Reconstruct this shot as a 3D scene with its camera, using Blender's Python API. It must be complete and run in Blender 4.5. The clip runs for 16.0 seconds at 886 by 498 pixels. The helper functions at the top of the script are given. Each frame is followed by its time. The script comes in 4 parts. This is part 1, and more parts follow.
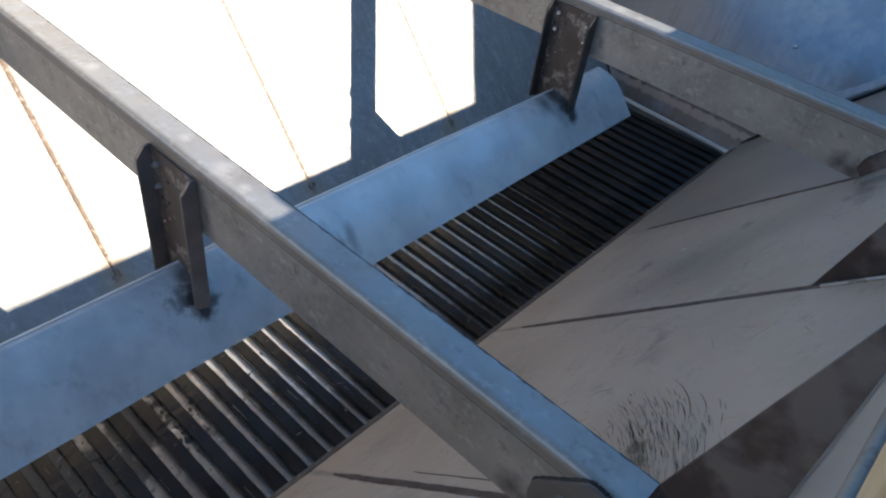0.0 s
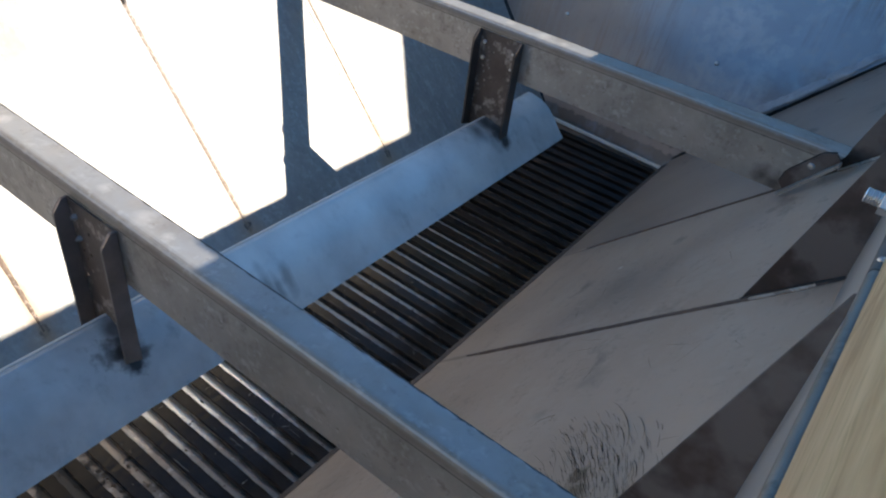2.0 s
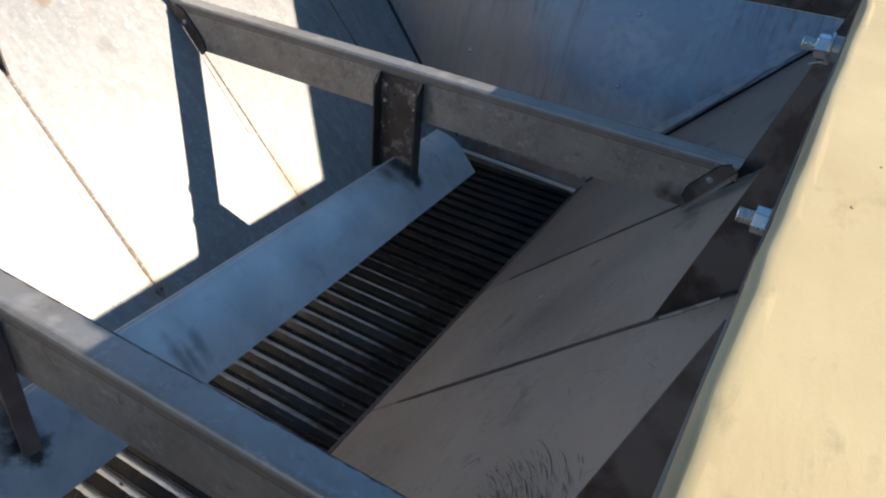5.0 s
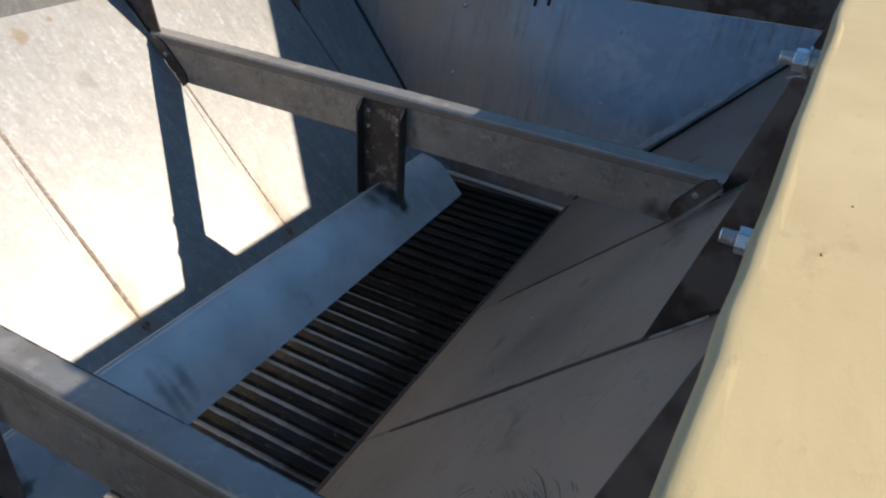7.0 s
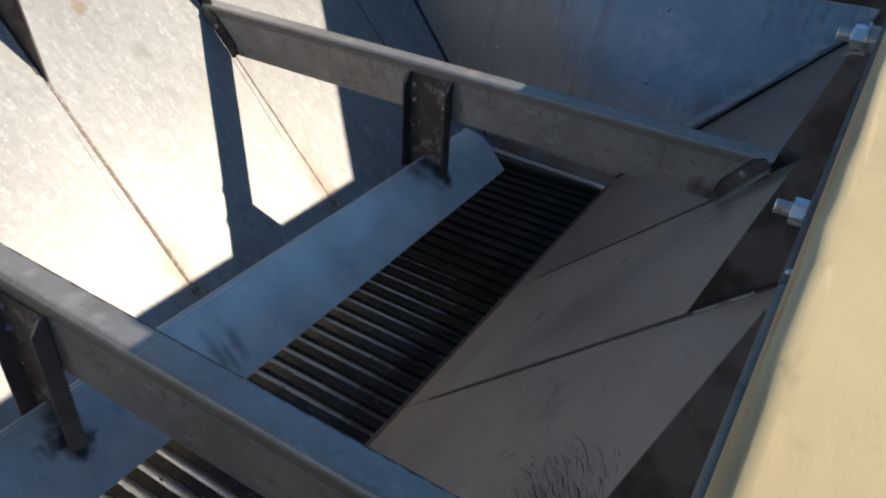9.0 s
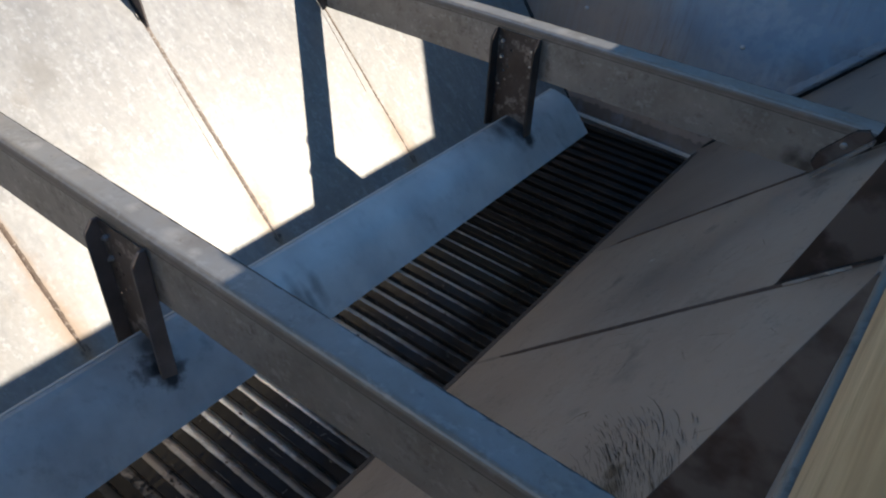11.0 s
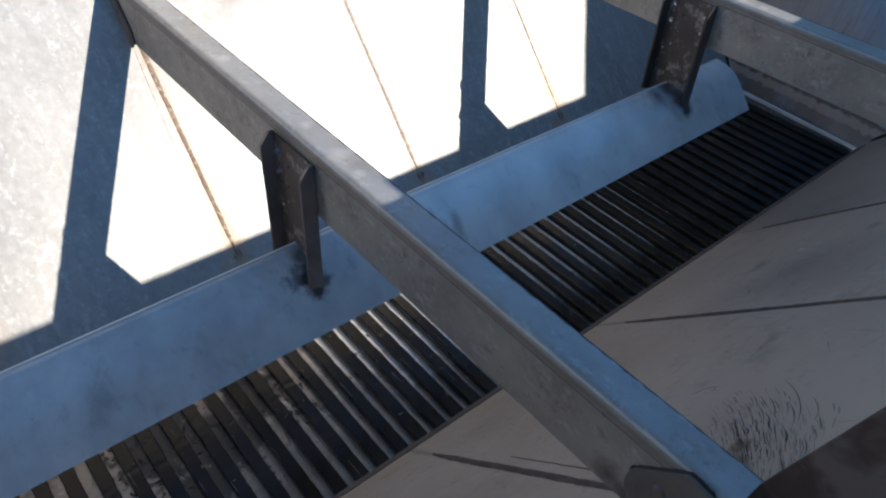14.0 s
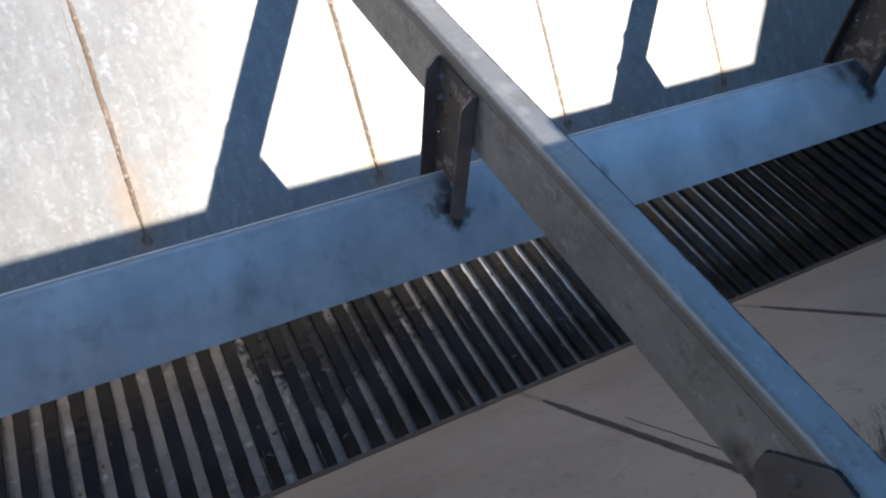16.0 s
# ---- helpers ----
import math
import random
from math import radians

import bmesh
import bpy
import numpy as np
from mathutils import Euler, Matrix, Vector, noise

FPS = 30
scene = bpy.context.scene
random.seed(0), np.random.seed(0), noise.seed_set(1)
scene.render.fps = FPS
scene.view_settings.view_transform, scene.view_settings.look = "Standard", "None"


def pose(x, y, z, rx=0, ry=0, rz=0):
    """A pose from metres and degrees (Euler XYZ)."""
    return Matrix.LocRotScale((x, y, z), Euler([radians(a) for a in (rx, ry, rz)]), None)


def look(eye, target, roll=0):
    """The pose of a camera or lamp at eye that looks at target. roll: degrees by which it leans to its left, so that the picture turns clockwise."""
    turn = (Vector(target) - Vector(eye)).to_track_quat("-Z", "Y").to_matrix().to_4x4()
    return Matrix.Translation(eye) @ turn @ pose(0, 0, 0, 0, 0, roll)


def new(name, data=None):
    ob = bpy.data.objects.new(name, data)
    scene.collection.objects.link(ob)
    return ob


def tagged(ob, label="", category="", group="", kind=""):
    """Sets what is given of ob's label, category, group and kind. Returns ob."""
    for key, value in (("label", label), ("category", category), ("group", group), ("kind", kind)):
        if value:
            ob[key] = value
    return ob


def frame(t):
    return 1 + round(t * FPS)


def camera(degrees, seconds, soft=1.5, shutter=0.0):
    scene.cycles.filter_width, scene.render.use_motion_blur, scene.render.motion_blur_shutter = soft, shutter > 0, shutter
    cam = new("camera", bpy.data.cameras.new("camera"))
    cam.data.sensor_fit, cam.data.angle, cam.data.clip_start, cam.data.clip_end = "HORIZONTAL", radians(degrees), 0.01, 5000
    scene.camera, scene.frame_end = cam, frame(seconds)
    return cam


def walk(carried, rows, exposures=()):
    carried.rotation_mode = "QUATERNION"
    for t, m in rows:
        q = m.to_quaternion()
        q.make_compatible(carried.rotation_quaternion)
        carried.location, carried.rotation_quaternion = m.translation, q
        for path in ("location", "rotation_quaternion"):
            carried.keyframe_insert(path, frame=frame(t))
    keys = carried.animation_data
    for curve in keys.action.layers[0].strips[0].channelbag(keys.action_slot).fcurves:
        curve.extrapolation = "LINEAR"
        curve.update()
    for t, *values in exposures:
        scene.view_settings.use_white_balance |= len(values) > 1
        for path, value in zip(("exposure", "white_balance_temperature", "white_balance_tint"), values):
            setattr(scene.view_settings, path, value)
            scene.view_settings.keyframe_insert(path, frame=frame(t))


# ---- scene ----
cam = camera(62.7, 16.0, 2.1)
PATH = [
    (0, (1.0282, -0.4721, 0.7134), (0.4470, 0.2912, -0.0879), 8.75),
    (0.5, (1.0295, -0.4606, 0.7202), (0.4608, 0.3220, -0.0714), 8.58),
    (1, (1.0343, -0.4527, 0.7203), (0.4757, 0.3500, -0.0584), 8.55),
    (1.5, (1.0425, -0.4455, 0.7189), (0.4896, 0.3724, -0.0478), 8.15),
    (2, (1.0413, -0.4395, 0.7254), (0.5018, 0.3940, -0.0341), 8.02),
    (2.5, (1.0486, -0.4313, 0.7264), (0.5168, 0.4161, -0.0230), 7.89),
    (3, (1.0518, -0.4255, 0.7291), (0.5328, 0.4385, -0.0102), 7.55),
    (3.5, (1.0572, -0.4179, 0.7309), (0.5477, 0.4588, -0.0001), 7.29),
    (4, (1.0653, -0.4064, 0.7327), (0.5691, 0.4866, 0.0124), 6.30),
    (4.5, (1.0690, -0.3908, 0.7331), (0.5815, 0.5135, 0.0211), 5.72),
    (5, (1.0705, -0.3872, 0.7341), (0.5931, 0.5308, 0.0328), 5.47),
    (7.5, (1.0727, -0.3635, 0.7373), (0.5912, 0.5757, 0.0675), 3.50),
    (8, (1.0702, -0.3802, 0.7391), (0.5794, 0.5469, 0.0593), 3.60),
    (10.5, (1.0614, -0.4149, 0.7247), (0.4927, 0.4133, -0.0191), 2.86),
    (11, (1.0566, -0.4270, 0.7226), (0.4662, 0.3713, -0.0367), 2.86),
    (11.5, (1.0586, -0.4360, 0.7196), (0.4536, 0.3382, -0.0530), 2.75),
    (12, (1.0559, -0.4420, 0.7186), (0.4401, 0.3111, -0.0664), 2.60),
    (12.5, (1.0543, -0.4562, 0.7179), (0.4191, 0.2704, -0.0765), 2.79),
    (13, (1.0482, -0.4705, 0.7189), (0.3894, 0.2228, -0.0860), 3.13),
    (13.5, (1.0463, -0.4824, 0.7206), (0.3629, 0.1769, -0.0923), 3.29),
    (14, (1.0446, -0.4923, 0.7193), (0.3468, 0.1388, -0.1037), 3.84),
    (14.5, (1.0414, -0.5088, 0.7151), (0.3292, 0.0767, -0.1290), 4.21),
    (15, (1.0369, -0.5177, 0.7181), (0.3174, 0.0192, -0.1517), 4.45),
    (15.5, (1.0278, -0.5302, 0.7158), (0.2947, -0.0417, -0.1709), 4.87),
    (16, (1.0173, -0.5462, 0.7056), (0.2728, -0.1018, -0.1949), 5.30),
]
EXPOSURES = [(0, 1.05, 6400, 10), (1.5, 0.91, 6400, 10), (3.5, 0.65, 6450, 10), (5, 0.33, 6500, 10), (7.5, 0.02, 6550, 10), (8.2, 0.0, 6550, 10), (10.5, 0.04, 6400, 10), (12.5, 0.31, 6250, 10), (16, 0.66, 6000, 10)]
walk(cam, [(t, look(eye, target, roll)) for t, eye, target, roll in PATH], EXPOSURES)

# ---- world and sun ----
SUN = Vector((1.222, 0.801, 1.008)).normalized()
world = bpy.data.worlds.new("sky")
scene.world = world
world.use_nodes = True
wn = world.node_tree
sky = wn.nodes.new("ShaderNodeTexSky")
sky.sky_type = "NISHITA"
sky.sun_disc = False
sky.sun_elevation = math.asin(SUN.z)
sky.sun_rotation = math.atan2(SUN.x, SUN.y)
back = wn.nodes["Background"]
sky.air_density, sky.dust_density, sky.ozone_density = 0.5, 0.0, 1.0
back.inputs["Strength"].default_value = 0.2
deep = wn.nodes.new("ShaderNodeMix")
deep.data_type, deep.blend_type = "RGBA", "MULTIPLY"
deep.inputs["Factor"].default_value = 1.0
deep.inputs["B"].default_value = (0.69, 1.03, 1.06, 1)
wn.links.new(sky.outputs["Color"], deep.inputs["A"])
wn.links.new(deep.outputs["Result"], back.inputs["Color"])
sun = new("sun", bpy.data.lights.new("sun", "SUN"))
sun.data.energy = 5.0
sun.data.angle = radians(0.55)
sun.data.color = (1.0, 0.885, 0.74)
sun.matrix_world = look(SUN * 8, (0, 0, 0))


# ---- materials ----
def surface(name, colours, rough=(0.4, 0.6), metal=0.0, bump=0.1, scale=4.0, fine=90.0, stain=None, stretch=(1, 1, 1), cover=0.62, streak=0.0, rnd=0.0):
    """Two-scale mottled surface: colours (dark, light), an optional stain colour in patches, streaks along one axis."""
    m = bpy.data.materials.new(name)
    m.use_nodes = True
    nt = m.node_tree
    nd, lk = nt.nodes, nt.links
    b = nd["Principled BSDF"]
    co = nd.new("ShaderNodeTexCoord")
    mp = nd.new("ShaderNodeMapping")
    mp.inputs["Scale"].default_value = stretch
    lk.new(co.outputs["Object"], mp.inputs["Vector"])

    def noisy(sc, detail, vec, rough_=0.6):
        n = nd.new("ShaderNodeTexNoise")
        n.inputs["Scale"].default_value = sc
        n.inputs["Detail"].default_value = detail
        n.inputs["Roughness"].default_value = rough_
        lk.new(vec, n.inputs["Vector"])
        return n.outputs["Fac"]

    def ramp(fac, a, c):
        r = nd.new("ShaderNodeMapRange")
        r.inputs["From Min"].default_value = a
        r.inputs["From Max"].default_value = c
        lk.new(fac, r.inputs["Value"])
        return r.outputs["Result"]

    def mix(fac, a, c, kind="MIX"):
        x = nd.new("ShaderNodeMix")
        x.data_type = "RGBA"
        x.blend_type = kind
        for sock, v in ((x.inputs["Factor"], fac), (x.inputs["A"], a), (x.inputs["B"], c)):
            if isinstance(v, (tuple, float, int)):
                sock.default_value = (*v, 1) if isinstance(v, tuple) else v
            else:
                lk.new(v, sock)
        return x.outputs["Result"]

    large = noisy(scale, 5, mp.outputs["Vector"])
    small = noisy(fine, 6, mp.outputs["Vector"], 0.7)
    col = mix(ramp(large, 0.3, 0.7), colours[0], colours[1])
    col = mix(ramp(small, 0.62, 0.8), col, mix(0.35, col, (0.0, 0.0, 0.0)))
    if streak:
        st = nd.new("ShaderNodeMapping")
        st.inputs["Scale"].default_value = (40, 8, 1.8)
        lk.new(co.outputs["Object"], st.inputs["Vector"])
        s = ramp(noisy(1.0, 6, st.outputs["Vector"], 0.7), 0.47, 0.7)
        msk = nd.new("ShaderNodeMath")
        msk.operation = "MULTIPLY"
        lk.new(s, msk.inputs[0])
        lk.new(ramp(noisy(1.6, 3, co.outputs["Object"]), 0.42, 0.6), msk.inputs[1])
        col = mix(msk.outputs[0], col, mix(streak, col, stain or (0.02, 0.015, 0.01)))
    if stain:
        patch = ramp(noisy(scale * 2.3, 7, mp.outputs["Vector"], 0.65), cover, cover + 0.1)
        col = mix(patch, col, mix(0.75, col, stain))
    if rnd:
        oi = nd.new("ShaderNodeObjectInfo")
        col = mix(ramp(oi.outputs["Random"], 0.0, 1.0), mix(rnd, col, (0.0, 0.0, 0.0)), col)
    lk.new(col, b.inputs["Base Color"])
    b.inputs["Metallic"].default_value = metal
    rr = nd.new("ShaderNodeMapRange")
    rr.inputs["To Min"].default_value, rr.inputs["To Max"].default_value = rough
    lk.new(large, rr.inputs["Value"])
    lk.new(rr.outputs["Result"], b.inputs["Roughness"])
    bp = nd.new("ShaderNodeBump")
    bp.inputs["Strength"].default_value = bump
    bp.inputs["Distance"].default_value = 0.002
    lk.new(small, bp.inputs["Height"])
    lk.new(bp.outputs["Normal"], b.inputs["Normal"])
    return m


SHEET = surface("weathered_steel_sheet", ((0.44, 0.435, 0.425), (0.56, 0.555, 0.54)), (0.38, 0.52), 0.85, 0.12, 2.5, 70, (0.30, 0.26, 0.22), cover=0.66)
SHEET_L = surface("bleached_steel_sheet", ((0.30, 0.293, 0.278), (0.385, 0.377, 0.36)), (0.42, 0.55), 0.44, 0.12, 3.0, 110, (0.30, 0.28, 0.25), cover=0.58)
SHEET_R = surface("dusty_steel_sheet", ((0.415, 0.327, 0.255), (0.54, 0.441, 0.353)), (0.42, 0.56), 0.35, 0.15, 3.5, 70, (0.25, 0.205, 0.165), (1, 0.6, 1), 0.6)
SHEET_F = surface("clean_steel_sheet", ((0.375, 0.31, 0.255), (0.495, 0.422, 0.355)), (0.4, 0.52), 0.45, 0.12, 3.0, 70, (0.22, 0.19, 0.16), cover=0.6)
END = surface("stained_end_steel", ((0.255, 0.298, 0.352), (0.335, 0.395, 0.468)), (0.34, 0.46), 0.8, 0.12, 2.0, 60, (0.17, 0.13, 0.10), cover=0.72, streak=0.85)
BEAM = surface("mill_scale_steel", ((0.29, 0.265, 0.235), (0.46, 0.425, 0.385)), (0.42, 0.58), 0.45, 0.2, 9, 70, (0.22, 0.185, 0.155), cover=0.6)
BAFFLE = surface("galvanised_plate", ((0.48, 0.488, 0.49), (0.66, 0.668, 0.67)), (0.56, 0.7), 0.35, 0.08, 7, 90, (0.4, 0.405, 0.405), (1, 1, 0.5), 0.56)
CLIP = surface("brown_clip_steel", ((0.12, 0.103, 0.09), (0.195, 0.17, 0.152)), (0.5, 0.65), 0.2, 0.2, 20, 120, (0.08, 0.064, 0.055), cover=0.6)
LIP = surface("bare_cut_edge", ((0.6, 0.57, 0.53), (0.74, 0.71, 0.67)), (0.4, 0.6), 0.2, 0.2, 20, 200)
DARK = surface("dark_oxidised_steel", ((0.075, 0.057, 0.049), (0.15, 0.118, 0.10)), (0.42, 0.62), 0.25, 0.2, 13, 120, (0.40, 0.355, 0.32), cover=0.53)
FLANGE = surface("grey_oxidised_steel", ((0.15, 0.125, 0.115), (0.25, 0.215, 0.2)), (0.42, 0.6), 0.3, 0.2, 14, 120, (0.36, 0.32, 0.29), cover=0.62)
# darker copy of the flange steel, painting the far bracket's shade
SHADED_FLANGE = surface("shaded_oxidised_steel", ((0.055, 0.045, 0.041), (0.105, 0.09, 0.083)), (0.45, 0.6), 0.2, 0.2, 14, 120, (0.2, 0.175, 0.16), cover=0.64)
GUSSET = surface("brown_oxidised_plate", ((0.074, 0.050, 0.042), (0.116, 0.086, 0.074)), (0.55, 0.7), 0.1, 0.12, 4, 60, (0.17, 0.142, 0.128), cover=0.53)
GUSSET.node_tree.nodes["Principled BSDF"].inputs["Specular IOR Level"].default_value = 0.3
RIB = surface("worn_rib_steel", ((0.016, 0.0112, 0.0092), (0.036, 0.0265, 0.0215)), (0.1, 0.24), 0.0, 0.12, 9, 120, (0.13, 0.1, 0.078), cover=0.655, rnd=0.35)
RIB.node_tree.nodes["Principled BSDF"].inputs["Specular IOR Level"].default_value = 0.26
BED = surface("bed_steel_painted_glints", ((0.235, 0.202, 0.178), (0.335, 0.292, 0.257)), (0.24, 0.4), 0.9, 0.15, 8, 160, (0.14, 0.108, 0.085), (3, 1, 1), 0.62)
RUST = surface("rusty_weld", ((0.22, 0.165, 0.125), (0.42, 0.345, 0.28)), (0.6, 0.8), 0.0, 0.4, 40, 200, (0.62, 0.57, 0.5), cover=0.52)
RUST_DARK = surface("brown_rusty_weld", ((0.12, 0.083, 0.06), (0.26, 0.19, 0.14)), (0.6, 0.8), 0.0, 0.4, 34, 200, (0.5, 0.41, 0.33), cover=0.54)
WELD = surface("dark_weld", ((0.095, 0.066, 0.053), (0.16, 0.118, 0.095)), (0.6, 0.8), 0.0, 0.4, 30, 200)
SCRATCH = surface("scratch_dirt", ((0.07, 0.05, 0.037), (0.14, 0.105, 0.08)), (0.6, 0.8), 0.0, 0.1, 30, 200)
for m in (WELD, SCRATCH):
    m.node_tree.nodes["Principled BSDF"].inputs["Specular IOR Level"].default_value = 0.12
SOOT_SHADE = surface("burnt_weld_and_gap_shade", ((0.012, 0.01, 0.01), (0.03, 0.026, 0.024)), (0.5, 0.8), 0.0, 0.4, 40, 200)
DIRT = surface("brown_dirt", ((0.09, 0.065, 0.045), (0.19, 0.145, 0.1)), (0.8, 0.95), 0.0, 0.4, 60, 300)
ZINC = surface("zinc_plating", ((0.55, 0.57, 0.6), (0.7, 0.72, 0.74)), (0.22, 0.35), 0.95, 0.05, 40, 200)
WOOD = surface("pine_timber", ((0.64, 0.478, 0.23), (0.745, 0.58, 0.31)), (0.6, 0.75), 0.0, 0.15, 9, 40, (0.56, 0.39, 0.2), (2.0, 0.8, 2.0), 0.6)
# same pine, darker and warmer: shade and wall bounce are in the colour
WOOD_SHADE_SIDE = surface("pine_shade_side", ((0.42, 0.262, 0.128), (0.64, 0.448, 0.25)), (0.65, 0.8), 0.0, 0.2, 5, 60, (0.36, 0.25, 0.11), (3, 0.5, 6), 0.56)
RIM = surface("dull_rim_steel", ((0.17, 0.152, 0.135), (0.26, 0.235, 0.21)), (0.42, 0.56), 0.4, 0.15, 10, 90, (0.08, 0.065, 0.055), cover=0.58)
RIM_OLD = surface("brown_rim_steel", ((0.085, 0.072, 0.064), (0.15, 0.128, 0.115)), (0.5, 0.65), 0.3, 0.2, 12, 90, (0.24, 0.21, 0.19), cover=0.6)
SILL = surface("sky_gloss_sill_steel", ((0.72, 0.7, 0.66), (0.86, 0.84, 0.81)), (0.4, 0.55), 0.0, 0.2, 30, 90, (0.2, 0.17, 0.15), cover=0.64)
SCUFF = surface("bare_scuffed_steel", ((0.16, 0.135, 0.115), (0.3, 0.26, 0.225)), (0.45, 0.6), 0.2, 0.1, 60, 200)
STRIP = surface("torn_sealing_sheet", ((0.27, 0.30, 0.34), (0.43, 0.47, 0.52)), (0.45, 0.6), 0.5, 0.25, 14, 60, (0.24, 0.2, 0.17), cover=0.6)
GROUND = surface("gravel_ground", ((0.16, 0.145, 0.125), (0.26, 0.235, 0.20)), (0.8, 0.95), 0.0, 0.6, 1.5, 30)


def stain_mask(m, build, colour, amount, edges=(0.45, 0.62), grain=40.0, dull=True):
    """Lays a stain of its own shape over a material: build(nodes, links, xyz sockets) gives a closeness from 0 to 1, broken up by noise."""
    nd, lk = m.node_tree.nodes, m.node_tree.links
    b = nd["Principled BSDF"]
    old = b.inputs["Base Color"].links[0].from_socket
    co = nd.new("ShaderNodeTexCoord")
    near = build(nd, lk, co.outputs["Object"])
    n = nd.new("ShaderNodeTexNoise")
    n.inputs["Scale"].default_value = grain
    n.inputs["Detail"].default_value = 6
    lk.new(co.outputs["Object"], n.inputs["Vector"])
    mul = nd.new("ShaderNodeMath")
    mul.operation = "MULTIPLY_ADD"
    lk.new(n.outputs["Fac"], mul.inputs[0])
    mul.inputs[1].default_value = 0.9
    mul.inputs[2].default_value = -0.45
    add = nd.new("ShaderNodeMath")
    add.operation = "ADD"
    lk.new(mul.outputs[0], add.inputs[0])
    lk.new(near, add.inputs[1])
    r = nd.new("ShaderNodeMapRange")
    r.inputs["From Min"].default_value, r.inputs["From Max"].default_value = edges
    r.inputs["To Max"].default_value = amount
    lk.new(add.outputs[0], r.inputs["Value"])
    x = nd.new("ShaderNodeMix")
    x.data_type = "RGBA"
    lk.new(r.outputs["Result"], x.inputs["Factor"])
    lk.new(old, x.inputs["A"])
    x.inputs["B"].default_value = (*colour, 1)
    lk.new(x.outputs["Result"], b.inputs["Base Color"])
    if dull:
        k = nd.new("ShaderNodeMapRange")
        lk.new(r.outputs["Result"], k.inputs["Value"])
        k.inputs["To Max"].default_value = 0.0
        if b.inputs["Metallic"].links:
            f = nd.new("ShaderNodeMath")
            f.operation = "MULTIPLY"
            lk.new(b.inputs["Metallic"].links[0].from_socket, f.inputs[0])
            k.inputs["To Min"].default_value = 1.0
            lk.new(k.outputs["Result"], f.inputs[1])
            lk.new(f.outputs[0], b.inputs["Metallic"])
        else:
            k.inputs["To Min"].default_value = b.inputs["Metallic"].default_value
            lk.new(k.outputs["Result"], b.inputs["Metallic"])


def spots(centres, stretch=(1, 1, 1)):
    """Closeness to the nearest of some spots (x, y, z, radius)."""
    def build(nd, lk, vec):
        best = None
        for x, y, z, r in centres:
            s = nd.new("ShaderNodeVectorMath")
            s.operation = "SUBTRACT"
            lk.new(vec, s.inputs[0])
            s.inputs[1].default_value = (x, y, z)
            k = nd.new("ShaderNodeVectorMath")
            k.operation = "MULTIPLY"
            lk.new(s.outputs[0], k.inputs[0])
            k.inputs[1].default_value = stretch
            d = nd.new("ShaderNodeVectorMath")
            d.operation = "LENGTH"
            lk.new(k.outputs[0], d.inputs[0])
            m = nd.new("ShaderNodeMapRange")
            m.inputs["From Min"].default_value, m.inputs["From Max"].default_value = 0.0, r
            m.inputs["To Min"].default_value, m.inputs["To Max"].default_value = 1.0, 0.0
            lk.new(d.outputs["Value"], m.inputs["Value"])
            if best is None:
                best = m.outputs["Result"]
            else:
                mx = nd.new("ShaderNodeMath")
                mx.operation = "MAXIMUM"
                lk.new(best, mx.inputs[0])
                lk.new(m.outputs["Result"], mx.inputs[1])
                best = mx.outputs[0]
        return best
    return build


def band(axis, value, width):
    """Closeness to a plane across one axis."""
    def build(nd, lk, vec):
        sp = nd.new("ShaderNodeSeparateXYZ")
        lk.new(vec, sp.inputs[0])
        d = nd.new("ShaderNodeMath")
        d.operation = "SUBTRACT"
        lk.new(sp.outputs[axis], d.inputs[0])
        d.inputs[1].default_value = value
        a = nd.new("ShaderNodeMath")
        a.operation = "ABSOLUTE"
        lk.new(d.outputs[0], a.inputs[0])
        m = nd.new("ShaderNodeMapRange")
        m.inputs["From Max"].default_value = width
        m.inputs["To Min"].default_value, m.inputs["To Max"].default_value = 1.0, 0.0
        lk.new(a.outputs[0], m.inputs["Value"])
        return m.outputs["Result"]
    return build


def clouds(size, stretch=(1, 1, 1)):
    """Soft patches of their own, size of them to a metre."""
    def build(nd, lk, vec):
        mp = nd.new("ShaderNodeMapping")
        mp.inputs["Scale"].default_value = stretch
        mp.inputs["Location"].default_value = (size * 0.37, size * 0.11, 2.3)
        lk.new(vec, mp.inputs["Vector"])
        n = nd.new("ShaderNodeTexNoise")
        n.inputs["Scale"].default_value = size
        n.inputs["Detail"].default_value = 4
        lk.new(mp.outputs["Vector"], n.inputs["Vector"])
        return n.outputs["Fac"]
    return build


# weathering in patches, with some painted light on the baffle and bed
stain_mask(SHEET_L, clouds(34, (1, 1.4, 1)), (0.58, 0.585, 0.59), 0.2, (0.48, 0.8), 80, False)
stain_mask(SHEET_L, clouds(15, (0.5, 1.6, 0.5)), (0.22, 0.225, 0.23), 0.35, (0.46, 0.8), 45, False)
stain_mask(SHEET_L, clouds(42, (0.6, 1.8, 0.6)), (0.19, 0.2, 0.205), 0.3, (0.5, 0.82), 60, False)
stain_mask(SHEET_L, clouds(30, (0.6, 1.6, 0.6)), (0.62, 0.63, 0.64), 0.3, (0.57, 0.76), 90, False)
stain_mask(SHEET_R, clouds(9, (1, 0.6, 1)), (0.53, 0.455, 0.375), 0.5, (0.5, 0.75), 40, False)
stain_mask(SHEET_R, clouds(26, (1.2, 0.5, 1.2)), (0.16, 0.13, 0.105), 0.32, (0.6, 0.82), 90)
stain_mask(BEAM, clouds(24), (0.62, 0.59, 0.54), 0.28, (0.6, 0.85), 60, False)
